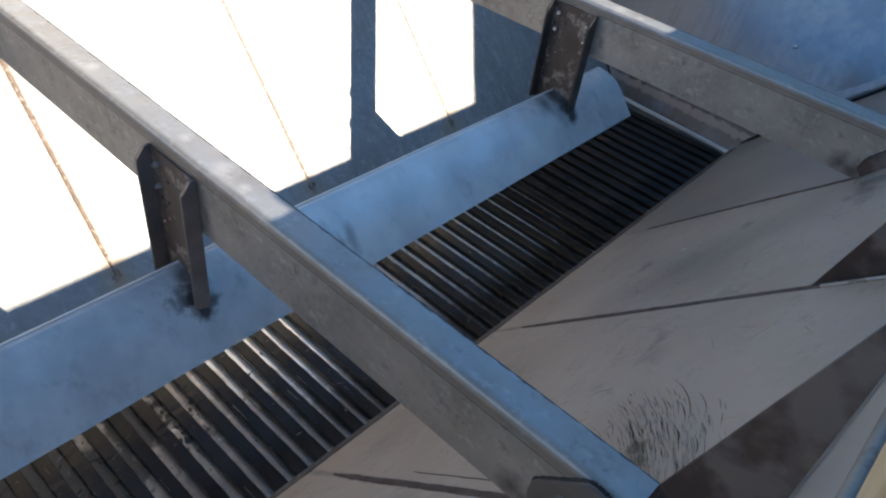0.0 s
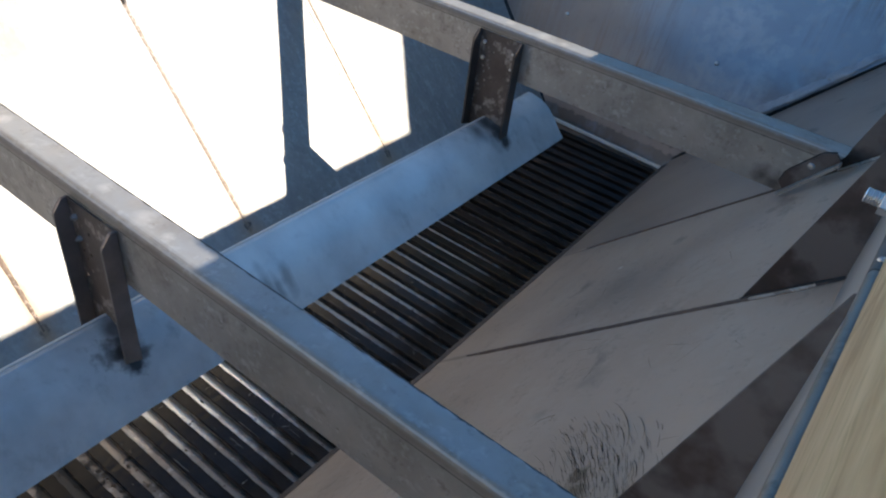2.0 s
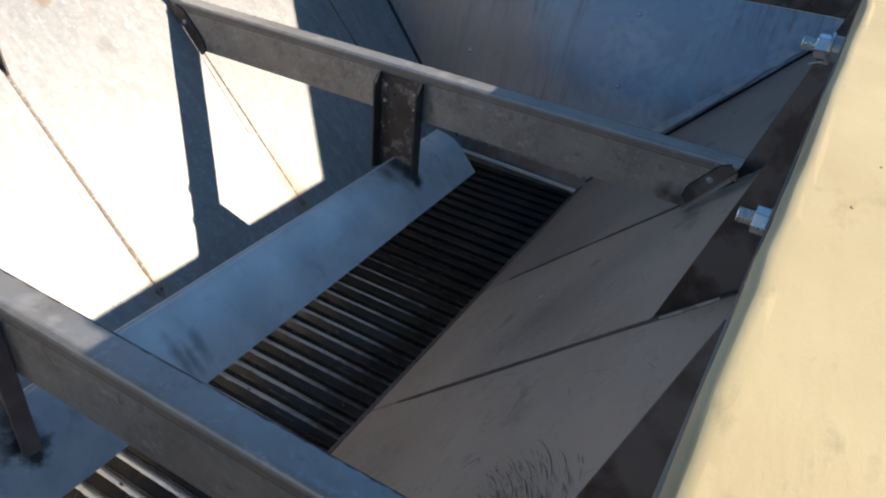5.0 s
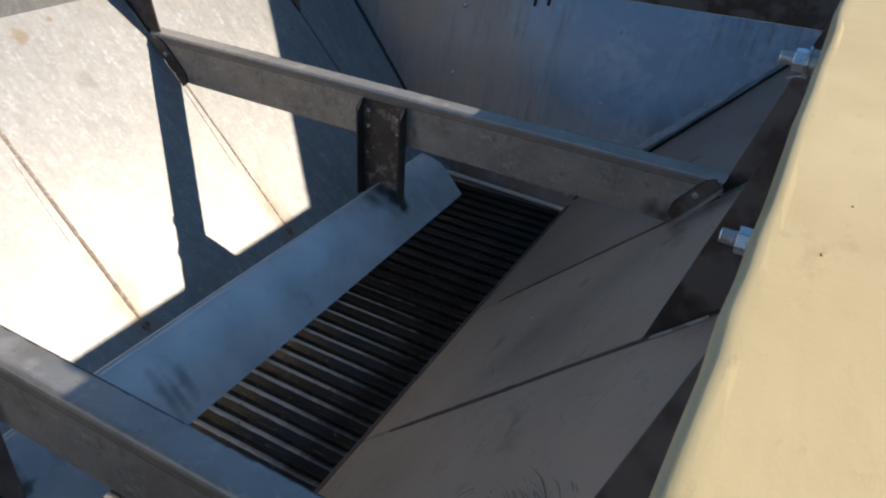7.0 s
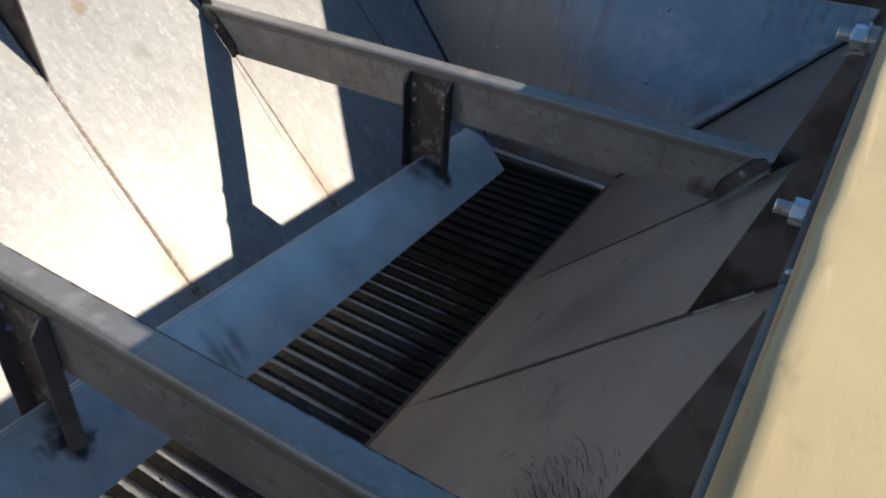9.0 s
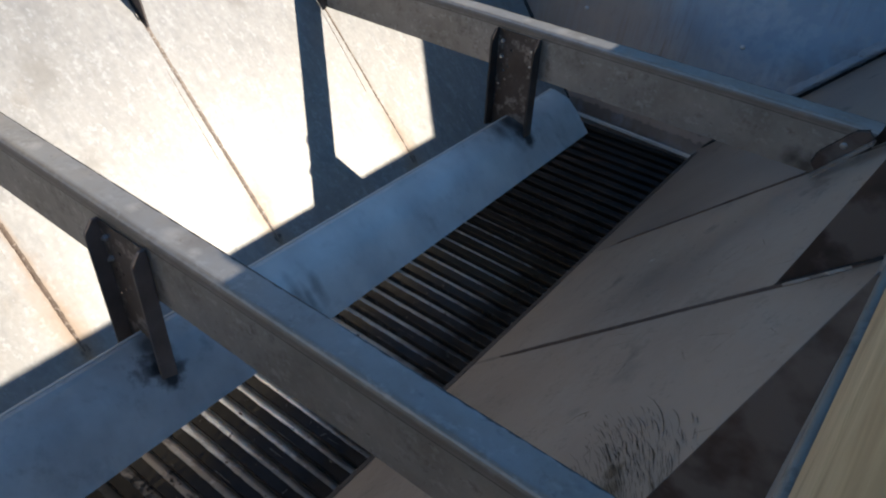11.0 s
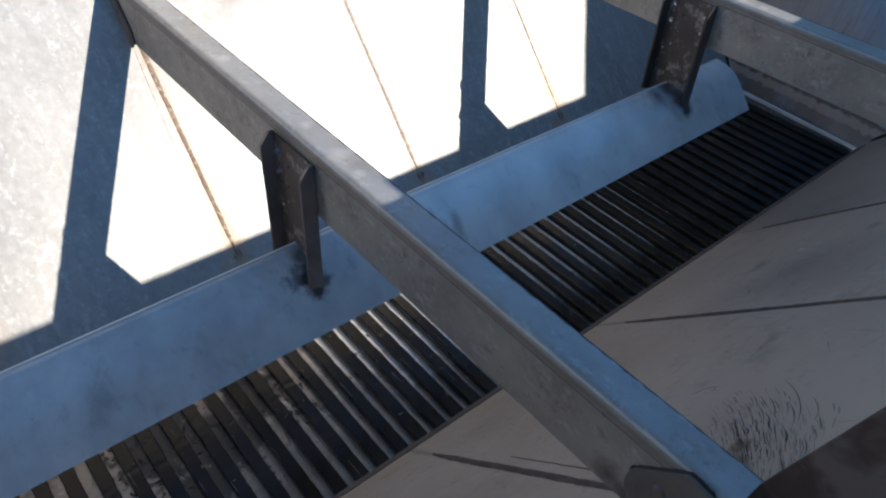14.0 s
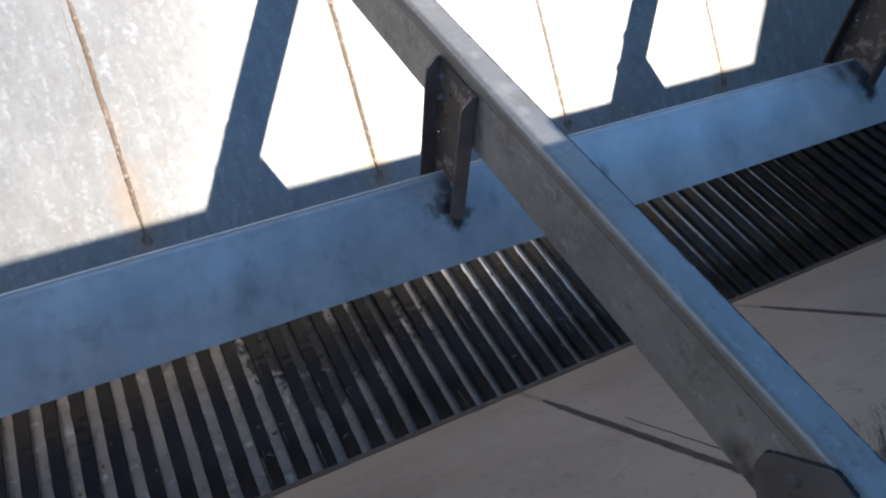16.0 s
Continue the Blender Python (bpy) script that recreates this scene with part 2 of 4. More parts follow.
stain_mask(BEAM, clouds(34, (0.5, 1, 1)), (0.68, 0.67, 0.65), 0.4, (0.6, 0.78), 90, False)
stain_mask(BEAM, clouds(60, (0.5, 1, 1)), (0.07, 0.056, 0.047), 0.55, (0.72, 0.84), 130)
stain_mask(BEAM, clouds(11, (0.6, 1, 1)), (0.15, 0.125, 0.105), 0.5, (0.58, 0.82), 70)
stain_mask(GUSSET, clouds(9), (0.2, 0.168, 0.15), 0.75, (0.46, 0.58), 11)
stain_mask(GUSSET, clouds(11), (0.05, 0.038, 0.032), 0.55, (0.54, 0.68), 16)
stain_mask(BAFFLE, clouds(14, (1, 1.6, 0.7)), (0.66, 0.67, 0.68), 0.35, (0.5, 0.85), 30, False)
stain_mask(BAFFLE, clouds(33, (1, 1.5, 0.6)), (0.22, 0.225, 0.23), 0.14, (0.62, 0.85), 60)
stain_mask(BAFFLE, clouds(5, (1, 2.2, 0.6)), (0.3, 0.31, 0.33), 0.3, (0.4, 0.7), 20)
# whitish zinc bloom on the far bay, made paler to paint its sky sheen
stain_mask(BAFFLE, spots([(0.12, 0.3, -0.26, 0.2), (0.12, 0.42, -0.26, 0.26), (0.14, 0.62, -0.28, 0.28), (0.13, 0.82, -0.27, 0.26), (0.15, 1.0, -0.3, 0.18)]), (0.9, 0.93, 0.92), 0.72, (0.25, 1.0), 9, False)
# near-white spots paint the warm reflections in the gaps beside the baffle
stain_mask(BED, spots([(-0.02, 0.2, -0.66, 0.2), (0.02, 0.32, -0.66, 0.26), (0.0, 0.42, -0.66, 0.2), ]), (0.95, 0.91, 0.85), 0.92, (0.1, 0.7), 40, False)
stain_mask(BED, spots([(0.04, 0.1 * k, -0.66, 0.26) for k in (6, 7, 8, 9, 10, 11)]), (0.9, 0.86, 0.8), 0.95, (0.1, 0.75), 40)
stain_mask(BED, clouds(9, (1, 0.3, 1)), (0.1, 0.078, 0.06), 0.5, (0.62, 0.75), 50)
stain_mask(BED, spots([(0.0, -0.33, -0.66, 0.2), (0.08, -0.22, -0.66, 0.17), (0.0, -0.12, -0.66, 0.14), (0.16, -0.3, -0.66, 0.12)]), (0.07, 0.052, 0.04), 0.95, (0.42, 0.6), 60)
stain_mask(END, clouds(6, (1, 1, 0.4)), (0.56, 0.58, 0.6), 0.4, (0.5, 0.8), 30, False)

stain_mask(WOOD, clouds(7, (1, 0.5, 1)), (0.56, 0.40, 0.19), 0.45, (0.45, 0.8), 20)
stain_mask(WOOD_SHADE_SIDE, clouds(22, (1, 0.2, 2)), (0.27, 0.16, 0.07), 0.5, (0.5, 0.7), 20)
stain_mask(WOOD, clouds(40, (1, 0.6, 1)), (0.30, 0.20, 0.09), 0.4, (0.68, 0.85), 60)

stain_mask(BEAM, spots([(0.845, 0.02, -0.095, 0.055), (0.815, 0.02, -0.085, 0.045)], (1, 1, 1)), (0.05, 0.038, 0.032), 0.8, (0.3, 0.9), 45)
# burns round the bracket feet, rust beside the welds, dust and grime
stain_mask(BAFFLE, spots([(0.136, 0.004, -0.286, 0.038), (0.118, 0.0, -0.268, 0.034), (0.138, 1.2, -0.287, 0.036)]), (0.026, 0.015, 0.012), 0.95, (0.2, 0.75), 70)
stain_mask(BAFFLE, spots([(0.11, -0.025, -0.265, 0.1), (0.13, 0.03, -0.28, 0.05), (0.12, 1.18, -0.27, 0.06)]), (0.06, 0.046, 0.04), 0.6, (0.66, 0.9), 70)
stain_mask(BAFFLE, spots([(0.11, 0.008, -0.262, 0.06), (0.08, 0.008, -0.238, 0.05), (0.105, 1.2, -0.262, 0.07), (0.075, 1.19, -0.24, 0.06)], (0.8, 1.3, 0.8)), (0.04, 0.032, 0.03), 0.8, (0.25, 0.9), 30)
stain_mask(BAFFLE, spots([(0.065, 1.205, -0.246, 0.06), (0.1, 1.185, -0.268, 0.065), (0.08, 1.13, -0.255, 0.05)], (0.8, 1, 0.8)), (0.035, 0.028, 0.026), 0.85, (0.1, 1.15), 25)
stain_mask(BAFFLE, spots([(0.15, 0.31, -0.30, 0.07), (0.145, 0.36, -0.295, 0.07), (0.16, 0.33, -0.31, 0.05)], (0.6, 2.6, 0.6)), (0.16, 0.17, 0.18), 0.55, (0.4, 0.9), 30)
stain_mask(SHEET_L, spots([(-0.32, y, -0.52, 0.17) for y in (-0.551, 0.036, 0.631, 1.234)], (0.35, 1.6, 0.35)), (0.42, 0.27, 0.15), 0.45, (0.4, 0.9), 14)
stain_mask(SHEET_L, spots([(-0.311, y, -0.535, 0.022) for y in (-0.551, 0.036, 0.631, 1.234)], (0.6, 1, 0.6)), (0.06, 0.05, 0.045), 0.85, (0.4, 0.6), 80)
for y in (-0.551, 0.036, 0.631, 1.234):
    stain_mask(SHEET_L, band("Y", y, 0.014), (0.36, 0.27, 0.19), 0.55, (0.45, 0.9), 34)
stain_mask(SHEET_L, band("Y", 0.036, 0.03), (0.42, 0.28, 0.17), 0.5, (0.4, 0.9), 26)
stain_mask(SHEET_L, spots([(-0.756, 0.307, -0.062, 0.14), (-0.782, 0.937, -0.04, 0.08), (-0.692, -0.4, -0.133, 0.08), (-0.574, 0.293, -0.235, 0.1)], (1, 1.5, 1)), (0.24, 0.22, 0.19), 0.4, (0.4, 0.9), 30)
stain_mask(SHEET_L, spots([(-0.916, 0.957, 0.104, 0.02), (-0.896, 0.844, 0.085, 0.05)]), (0.30, 0.22, 0.13), 0.7, (0.4, 0.7), 30)
stain_mask(SHEET_R, spots([(0.80, 0.46, -0.19, 0.07), (0.76, 0.36, -0.225, 0.03), (0.66, 0.9, -0.3, 0.1)], (1, 0.7, 1)), (0.17, 0.14, 0.115), 0.32, (0.4, 0.9), 50)
stain_mask(END, spots([(0.72, 2.32, -0.23, 0.13), (0.6, 2.28, -0.31, 0.15)]), (0.18, 0.14, 0.12), 0.5, (0.35, 0.95), 26)
stain_mask(SHEET_R, spots([(0.63, 1.011, -0.358, 0.014), (0.655, 1.03, -0.333, 0.006)]), (0.78, 0.76, 0.72), 0.7, (0.3, 0.8), 60, False)
stain_mask(SHEET_R, spots([(0.9, 0.22, -0.085, 0.2), (0.93, 0.1, -0.055, 0.2)], (1, 0.8, 1)), (0.5, 0.365, 0.265), 0.8, (0.1, 0.65), 40)
stain_mask(SHEET_R, spots([(0.897, 0.195, -0.09, 0.035), (0.905, 0.16, -0.08, 0.035)]), (0.24, 0.16, 0.09), 0.85, (0.35, 0.7), 90)
stain_mask(END, spots([(-0.42, 2.3, -0.35, 0.5), (-0.5, 2.35, -0.1, 0.5), (-0.15, 2.3, -0.25, 0.4), (-0.2, 2.4, 0.0, 0.35)]), (0.43, 0.352, 0.29), 0.8, (0.2, 0.9), 7)
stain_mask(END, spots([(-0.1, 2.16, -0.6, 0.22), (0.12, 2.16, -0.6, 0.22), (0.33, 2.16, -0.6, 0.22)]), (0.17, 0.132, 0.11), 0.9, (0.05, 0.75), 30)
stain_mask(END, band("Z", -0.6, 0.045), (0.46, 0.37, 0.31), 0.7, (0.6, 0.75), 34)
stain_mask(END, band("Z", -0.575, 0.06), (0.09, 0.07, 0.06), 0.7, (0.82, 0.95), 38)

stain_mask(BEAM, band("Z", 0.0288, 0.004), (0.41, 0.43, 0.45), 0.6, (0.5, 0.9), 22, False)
stain_mask(BEAM, spots([(0.17, 0.052, 0.028, 0.035), (0.235, 0.045, 0.028, 0.02), (0.06, 0.055, 0.028, 0.022), (-0.25, 0.05, 0.028, 0.03)]), (0.70, 0.67, 0.62), 0.5, (0.3, 0.95), 45, False)

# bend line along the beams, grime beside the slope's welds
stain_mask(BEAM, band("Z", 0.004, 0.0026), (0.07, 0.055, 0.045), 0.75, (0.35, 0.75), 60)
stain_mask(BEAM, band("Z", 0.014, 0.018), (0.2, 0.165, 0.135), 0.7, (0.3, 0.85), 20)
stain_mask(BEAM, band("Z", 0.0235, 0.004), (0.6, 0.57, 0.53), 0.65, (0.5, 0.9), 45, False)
# shadowed gap painted as a dark line on the flange's far edge
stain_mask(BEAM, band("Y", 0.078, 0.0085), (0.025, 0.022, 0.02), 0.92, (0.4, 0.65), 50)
for y in (-0.54, 0.067, 0.664, 1.272):
    stain_mask(SHEET_R, band("Y", y, 0.02), (0.15, 0.12, 0.098), 0.6, (0.4, 0.95), 25)


# ---- mesh helpers ----
def part(name, bm, material, parent=None, label="", smooth=False):
    me = bpy.data.meshes.new(name)
    if name not in ("panel", "end_sheet", "upright_sheet", "ground"):
        bmesh.ops.recalc_face_normals(bm, faces=bm.faces)
    bm.to_mesh(me)
    bm.free()
    if smooth:
        for f in me.polygons:
            f.use_smooth = True
    me.materials.append(material)
    ob = new(name, me)
    ob.parent = parent
    if label:
        ob["label"] = label
    return ob


def empty(name, label, category, group="", kind="", at=(0, 0, 0)):
    ob = new(name)
    ob.empty_display_size = 0.05
    ob.location = at
    return tagged(ob, label, category, group, kind)


def prism(bm, poly, a, b, axis="y", bevel=0.0):
    """Extrudes an outline from a to b along an axis; the outline holds the two other coordinates in order."""
    def place(p, k):
        u, v = p
        return {"y": (u, k, v), "x": (k, u, v), "z": (u, v, k)}[axis]
    lo = [bm.verts.new(place(p, a)) for p in poly]
    hi = [bm.verts.new(place(p, b)) for p in poly]
    n = len(poly)
    fs = [bm.faces.new(lo), bm.faces.new(hi[::-1])]
    for i in range(n):
        fs.append(bm.faces.new((lo[i], hi[i], hi[(i + 1) % n], lo[(i + 1) % n])))
    if bevel:
        es = list({e for f in fs for e in f.edges})
        bmesh.ops.bevel(bm, geom=es, offset=bevel, segments=2, affect="EDGES", clamp_overlap=True)
    return bm


def box(bm, x0, x1, y0, y1, z0, z1, bevel=0.0):
    return prism(bm, [(x0, z0), (x1, z0), (x1, z1), (x0, z1)], y0, y1, "y", bevel)


def disc(bm, centre, axis, radius, length, sides=12, start=0.0):
    """A short cylinder along an axis vector, its base at centre."""
    ax = Vector(axis).normalized()
    q = Vector((0, 0, 1)).rotation_difference(ax)
    ring = [q @ Vector((radius * math.cos(start + 2 * math.pi * i / sides), radius * math.sin(start + 2 * math.pi * i / sides), 0)) + Vector(centre) for i in range(sides)]
    lo = [bm.verts.new(p) for p in ring]
    hi = [bm.verts.new(p + ax * length) for p in ring]
    bm.faces.new(lo[::-1])
    bm.faces.new(hi)
    for i in range(sides):
        bm.faces.new((lo[i], lo[(i + 1) % sides], hi[(i + 1) % sides], hi[i]))
    return bm


def dome(bm, centre, axis, radius, height, sides=12):
    """A low rounded bolt head."""
    ax = Vector(axis).normalized()
    q = Vector((0, 0, 1)).rotation_difference(ax)
    prev = None
    for k in range(4):
        a = k / 4 * math.pi / 2
        ring = [bm.verts.new(Vector(centre) + q @ Vector((radius * math.cos(a) * math.cos(2 * math.pi * i / sides), radius * math.cos(a) * math.sin(2 * math.pi * i / sides), height * math.sin(a)))) for i in range(sides)]
        if prev:
            for i in range(sides):
                bm.faces.new((prev[i], prev[(i + 1) % sides], ring[(i + 1) % sides], ring[i]))
        prev = ring
    bm.faces.new(prev)
    return bm


def sheet(bm, surf, nu, nv, thick, wave=0.0, seed=0.0):
    """A sheet over surf(u, v), u and v from 0 to 1, with thickness away from its face and a slight buckle."""
    pts = [[Vector(surf(i / nu, j / nv)) for j in range(nv + 1)] for i in range(nu + 1)]
    n = (pts[-1][0] - pts[0][0]).cross(pts[0][-1] - pts[0][0]).normalized()
    top, low = [], []
    for i in range(nu + 1):
        a, b = [], []
        for j in range(nv + 1):
            p = pts[i][j]
            h = wave * noise.noise(p * 2.6 + Vector((seed, seed, 0))) * min(1, 4 * j / nv, 4 * (nv - j) / nv, 5 * i / nu + 0.15, 5 * (nu - i) / nu + 0.15)
            a.append(bm.verts.new(p + n * h))
            b.append(bm.verts.new(p - n * thick))
        top.append(a)
        low.append(b)
    for i in range(nu):
        for j in range(nv):
            bm.faces.new((top[i][j], top[i + 1][j], top[i + 1][j + 1], top[i][j + 1]))
            bm.faces.new((low[i][j], low[i][j + 1], low[i + 1][j + 1], low[i + 1][j]))
    def rim(pairs):
        for (p, q), (p2, q2) in zip(pairs, pairs[1:]):
            bm.faces.new([bm.verts.new(v.co) for v in (p, p2, q2, q)])
    rim([(top[i][0], low[i][0]) for i in range(nu + 1)])
    rim([(low[i][nv], top[i][nv]) for i in range(nu + 1)])
    rim([(low[0][j], top[0][j]) for j in range(nv + 1)])
    rim([(top[nu][j], low[nu][j]) for j in range(nv + 1)])
    return bm


def bead(bm, a, b, width, height, normal, seed=0, steps=90):
    """An uneven weld bead from a to b on a surface with that normal."""
    a, b, n = Vector(a), Vector(b), Vector(normal).normalized()
    along = (b - a).normalized()
    side = along.cross(n)
    rng = random.Random(seed)
    rows = []
    for i in range(steps + 1):
        f = i / steps
        c = a.lerp(b, f) + side * 0.0015 * noise.noise(Vector((f * 9, seed, 0)))
        w = width * (0.5 + 0.18 * rng.random()) * min(1.0, 0.3 + 8 * f, 0.3 + 8 * (1 - f))
        h = height * (0.75 + 0.4 * rng.random())
        rows.append([bm.verts.new(c - side * w - n * 0.001), bm.verts.new(c - side * w * 0.5 + n * h * 0.8), bm.verts.new(c + n * h), bm.verts.new(c + side * w * 0.5 + n * h * 0.8), bm.verts.new(c + side * w - n * 0.001)])
    for r, s in zip(rows, rows[1:]):
        for k in range(4):
            bm.faces.new((r[k], r[k + 1], s[k + 1], s[k]))
    bm.faces.new(rows[0][::-1])
    bm.faces.new(rows[-1])
    return bm


# ---- the hopper: sizes ----
Y0, Y1 = -1.75, 2.146          # near and far end of the bed
ZF, ZB = -0.634, -0.668        # lower edge of the side walls, of the end wall
XL, XR = -0.231, 0.354         # the bed's sides
KL, KR, ZK = -0.9415, 1.066, 0.1  # kink to the upright walls
ZKL, ZKR = 0.13, 0.078         # heights of the kinks
ZP, ZT = 0.425, 0.646          # top of the steel wall, top of the timber
LEAN = 0.435                   # outward lean of the end wall
SEAMS_R = [-1.14, -0.54, 0.067, 0.664, 1.272]
SEAMS_L = [-1.155, -0.551, 0.036, 0.631, 1.234, 1.915]


def left_x(z):
    return max(KL, XL + (z - ZF) * (KL - XL) / (ZKL - ZF))


def right_x(z):
    return min(KR, XR + (z - ZF) * (KR - XR) / (ZKR - ZF))


def end_y(z, x=None):
    """The far end wall; it is twisted, and stands steeper at the left-hand corner."""
    z = min(z, ZK)
    r = Y1 + (z - ZF) * LEAN
    if x is None:
        return r
    u = max(0.0, min(1.0, (x - left_x(z)) / (right_x(z) - left_x(z))))
    return r * u + (2.175 + (z - ZF) * 0.165) * (1 - u)


def near_y(z):
    return Y0 - (min(z, ZK) - ZF) * LEAN


NL = Vector((ZKL - ZF, 0, XL - KL)).normalized()
NR = Vector((ZF - ZKR, 0, KR - XR)).normalized()

ground = part("ground", sheet(bmesh.new(), lambda u, v: (-300 + 600 * u, -300 + 600 * v, -0.74), 2, 2, 0.05), GROUND)
tagged(ground, "dry gravel ground under the hopper", "ground", kind="structure")

# sloping side walls, one sheet for each bay between seams
for side, xf, xk, zk, seams, mat in (("left", left_x, KL, ZKL, SEAMS_L, SHEET_L), ("right", right_x, KR, ZKR, SEAMS_R, SHEET_R)):
    wall = empty("wall_" + side, "sloping weathered steel hopper side of welded sheets", "wall", kind="structure")
    bays = [None] + seams + [None]
    for k in range(len(bays) - 1):
        def surf(u, v, k=k):
            z = ZF - 0.02 * (side == "left") + (zk - ZF + 0.02 * (side == "left")) * v
            a = near_y(z) if bays[k] is None else bays[k]
            b = end_y(z, xf(z)) if bays[k + 1] is None else bays[k + 1]
            y = a + (b - a) * u
            return (xf(z), y, z) if side == "left" else (xf(z), a + b - y, z)
        part("panel", sheet(bmesh.new(), surf, 14, 18, 0.006, 0.004, k * 3.1), SHEET_F if side == "right" and k >= 5 else mat, wall, smooth=True)
    for k, y in enumerate(seams):
        n = NL if side == "left" else NR
        z0 = -0.542 if side == "left" else -0.548
        a = Vector((xf(z0), y, z0))
        b = Vector((xf(zk - 0.01), y, zk - 0.01))
        if side == "left":
            bm = bead(bmesh.new(), a, b, 0.0125 if y < 1 else 0.007, 0.0024, n, k + 7, 160)
            # rust made paler where sun glare washes it out, dark on the shaded seam
            part("weld_seam", bm, RUST_DARK if y < 0.2 else WELD if y > 1.5 else RUST, wall, "rusty weld seam, glare and shade in its tone", True)
            bm = bead(bmesh.new(), a.lerp(b, 0.3) - Vector((0, 0.03, 0)), a.lerp(b, 0.62) - Vector((0, 0.018, 0)), 0.0022, 0.0008, n, k + 19, 60)
            part("score_line", bm, RUST, wall, "thin brown scored line", True)
        else:
            part("weld_seam", bead(bmesh.new(), a, b, 0.016, 0.003, n, k), WELD, wall, "dark weld seam", True)
    # upright wall above the kink
    x = xk
    part("upright_sheet", sheet(bmesh.new(), (lambda u, v: (x, near_y(1) + (end_y(1) - near_y(1)) * (1 - u), zk + (ZP - zk) * v)) if side == "right" else (lambda u, v: (x, near_y(1) + (end_y(1) - near_y(1)) * u, zk + (ZP - zk) * v)), 24, 4, 0.006, 0.001), SHEET_L if side == "left" else SHEET, wall, smooth=True)

# end walls
wall_end = empty("wall_end", "leaning steel end wall with streaks and rivets", "wall", kind="structure")


def end_surface(u, v):
    z = ZB + (ZK - ZB) * v
    a, b = left_x(max(z, ZF)) - 0.006, right_x(max(z, ZF)) + 0.006
    x = a + (b - a) * u
    return (x, end_y(z, x), z)


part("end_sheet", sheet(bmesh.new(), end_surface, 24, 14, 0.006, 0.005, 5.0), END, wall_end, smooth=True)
part("upright_sheet", sheet(bmesh.new(), lambda u, v: (KL + (KR - KL) * u, end_y(ZK, KL + (KR - KL) * u) + 0.006, ZK + (ZP + 0.1 - ZK) * v), 10, 3, 0.006, 0.001), GUSSET, wall_end)
EN = Vector((0, -1, LEAN)).normalized()
for rx in (-0.264, 0.366):
    for rz in (-0.265, -0.008):
        part("rivet", dome(bmesh.new(), Vector((rx, end_y(rz, rx), rz)) + EN * 0.001, EN, 0.0092, 0.0065), ZINC, wall_end, smooth=True)
wall_near = empty("wall_near", "leaning steel end wall behind the walkway side", "wall", kind="structure")
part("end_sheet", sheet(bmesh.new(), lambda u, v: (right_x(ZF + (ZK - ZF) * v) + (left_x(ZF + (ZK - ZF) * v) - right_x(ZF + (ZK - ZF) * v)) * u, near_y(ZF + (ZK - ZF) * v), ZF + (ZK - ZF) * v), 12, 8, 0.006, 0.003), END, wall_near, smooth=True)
part("upright_sheet", sheet(bmesh.new(), lambda u, v: (KR + (KL - KR) * u, near_y(1), ZK + (ZP - ZK) * v), 4, 2, 0.006), SHEET, wall_near)

# ---- cross beams: folded steel, a web with a top flange ----
def fold(y, z0, z1, depth, r=0.014, t=0.007):
    """Outline of a folded angle in the y-z plane: upright web at y, flange to y + depth."""
    out = [(y, z0)]
    for i in range(6):
        a = math.pi - i / 5 * math.pi / 2
        out.append((y + r + r * math.cos(a), z1 - r + r * math.sin(a)))
    out += [(y + depth, z1), (y + depth, z1 - t)]
    for i in range(6):
        a = math.pi / 2 + i / 5 * math.pi / 2
        q = r - t
        out.append((y + r + q * math.cos(a), z1 - r + q * math.sin(a)))
    out.append((y + t, z0))
    return out


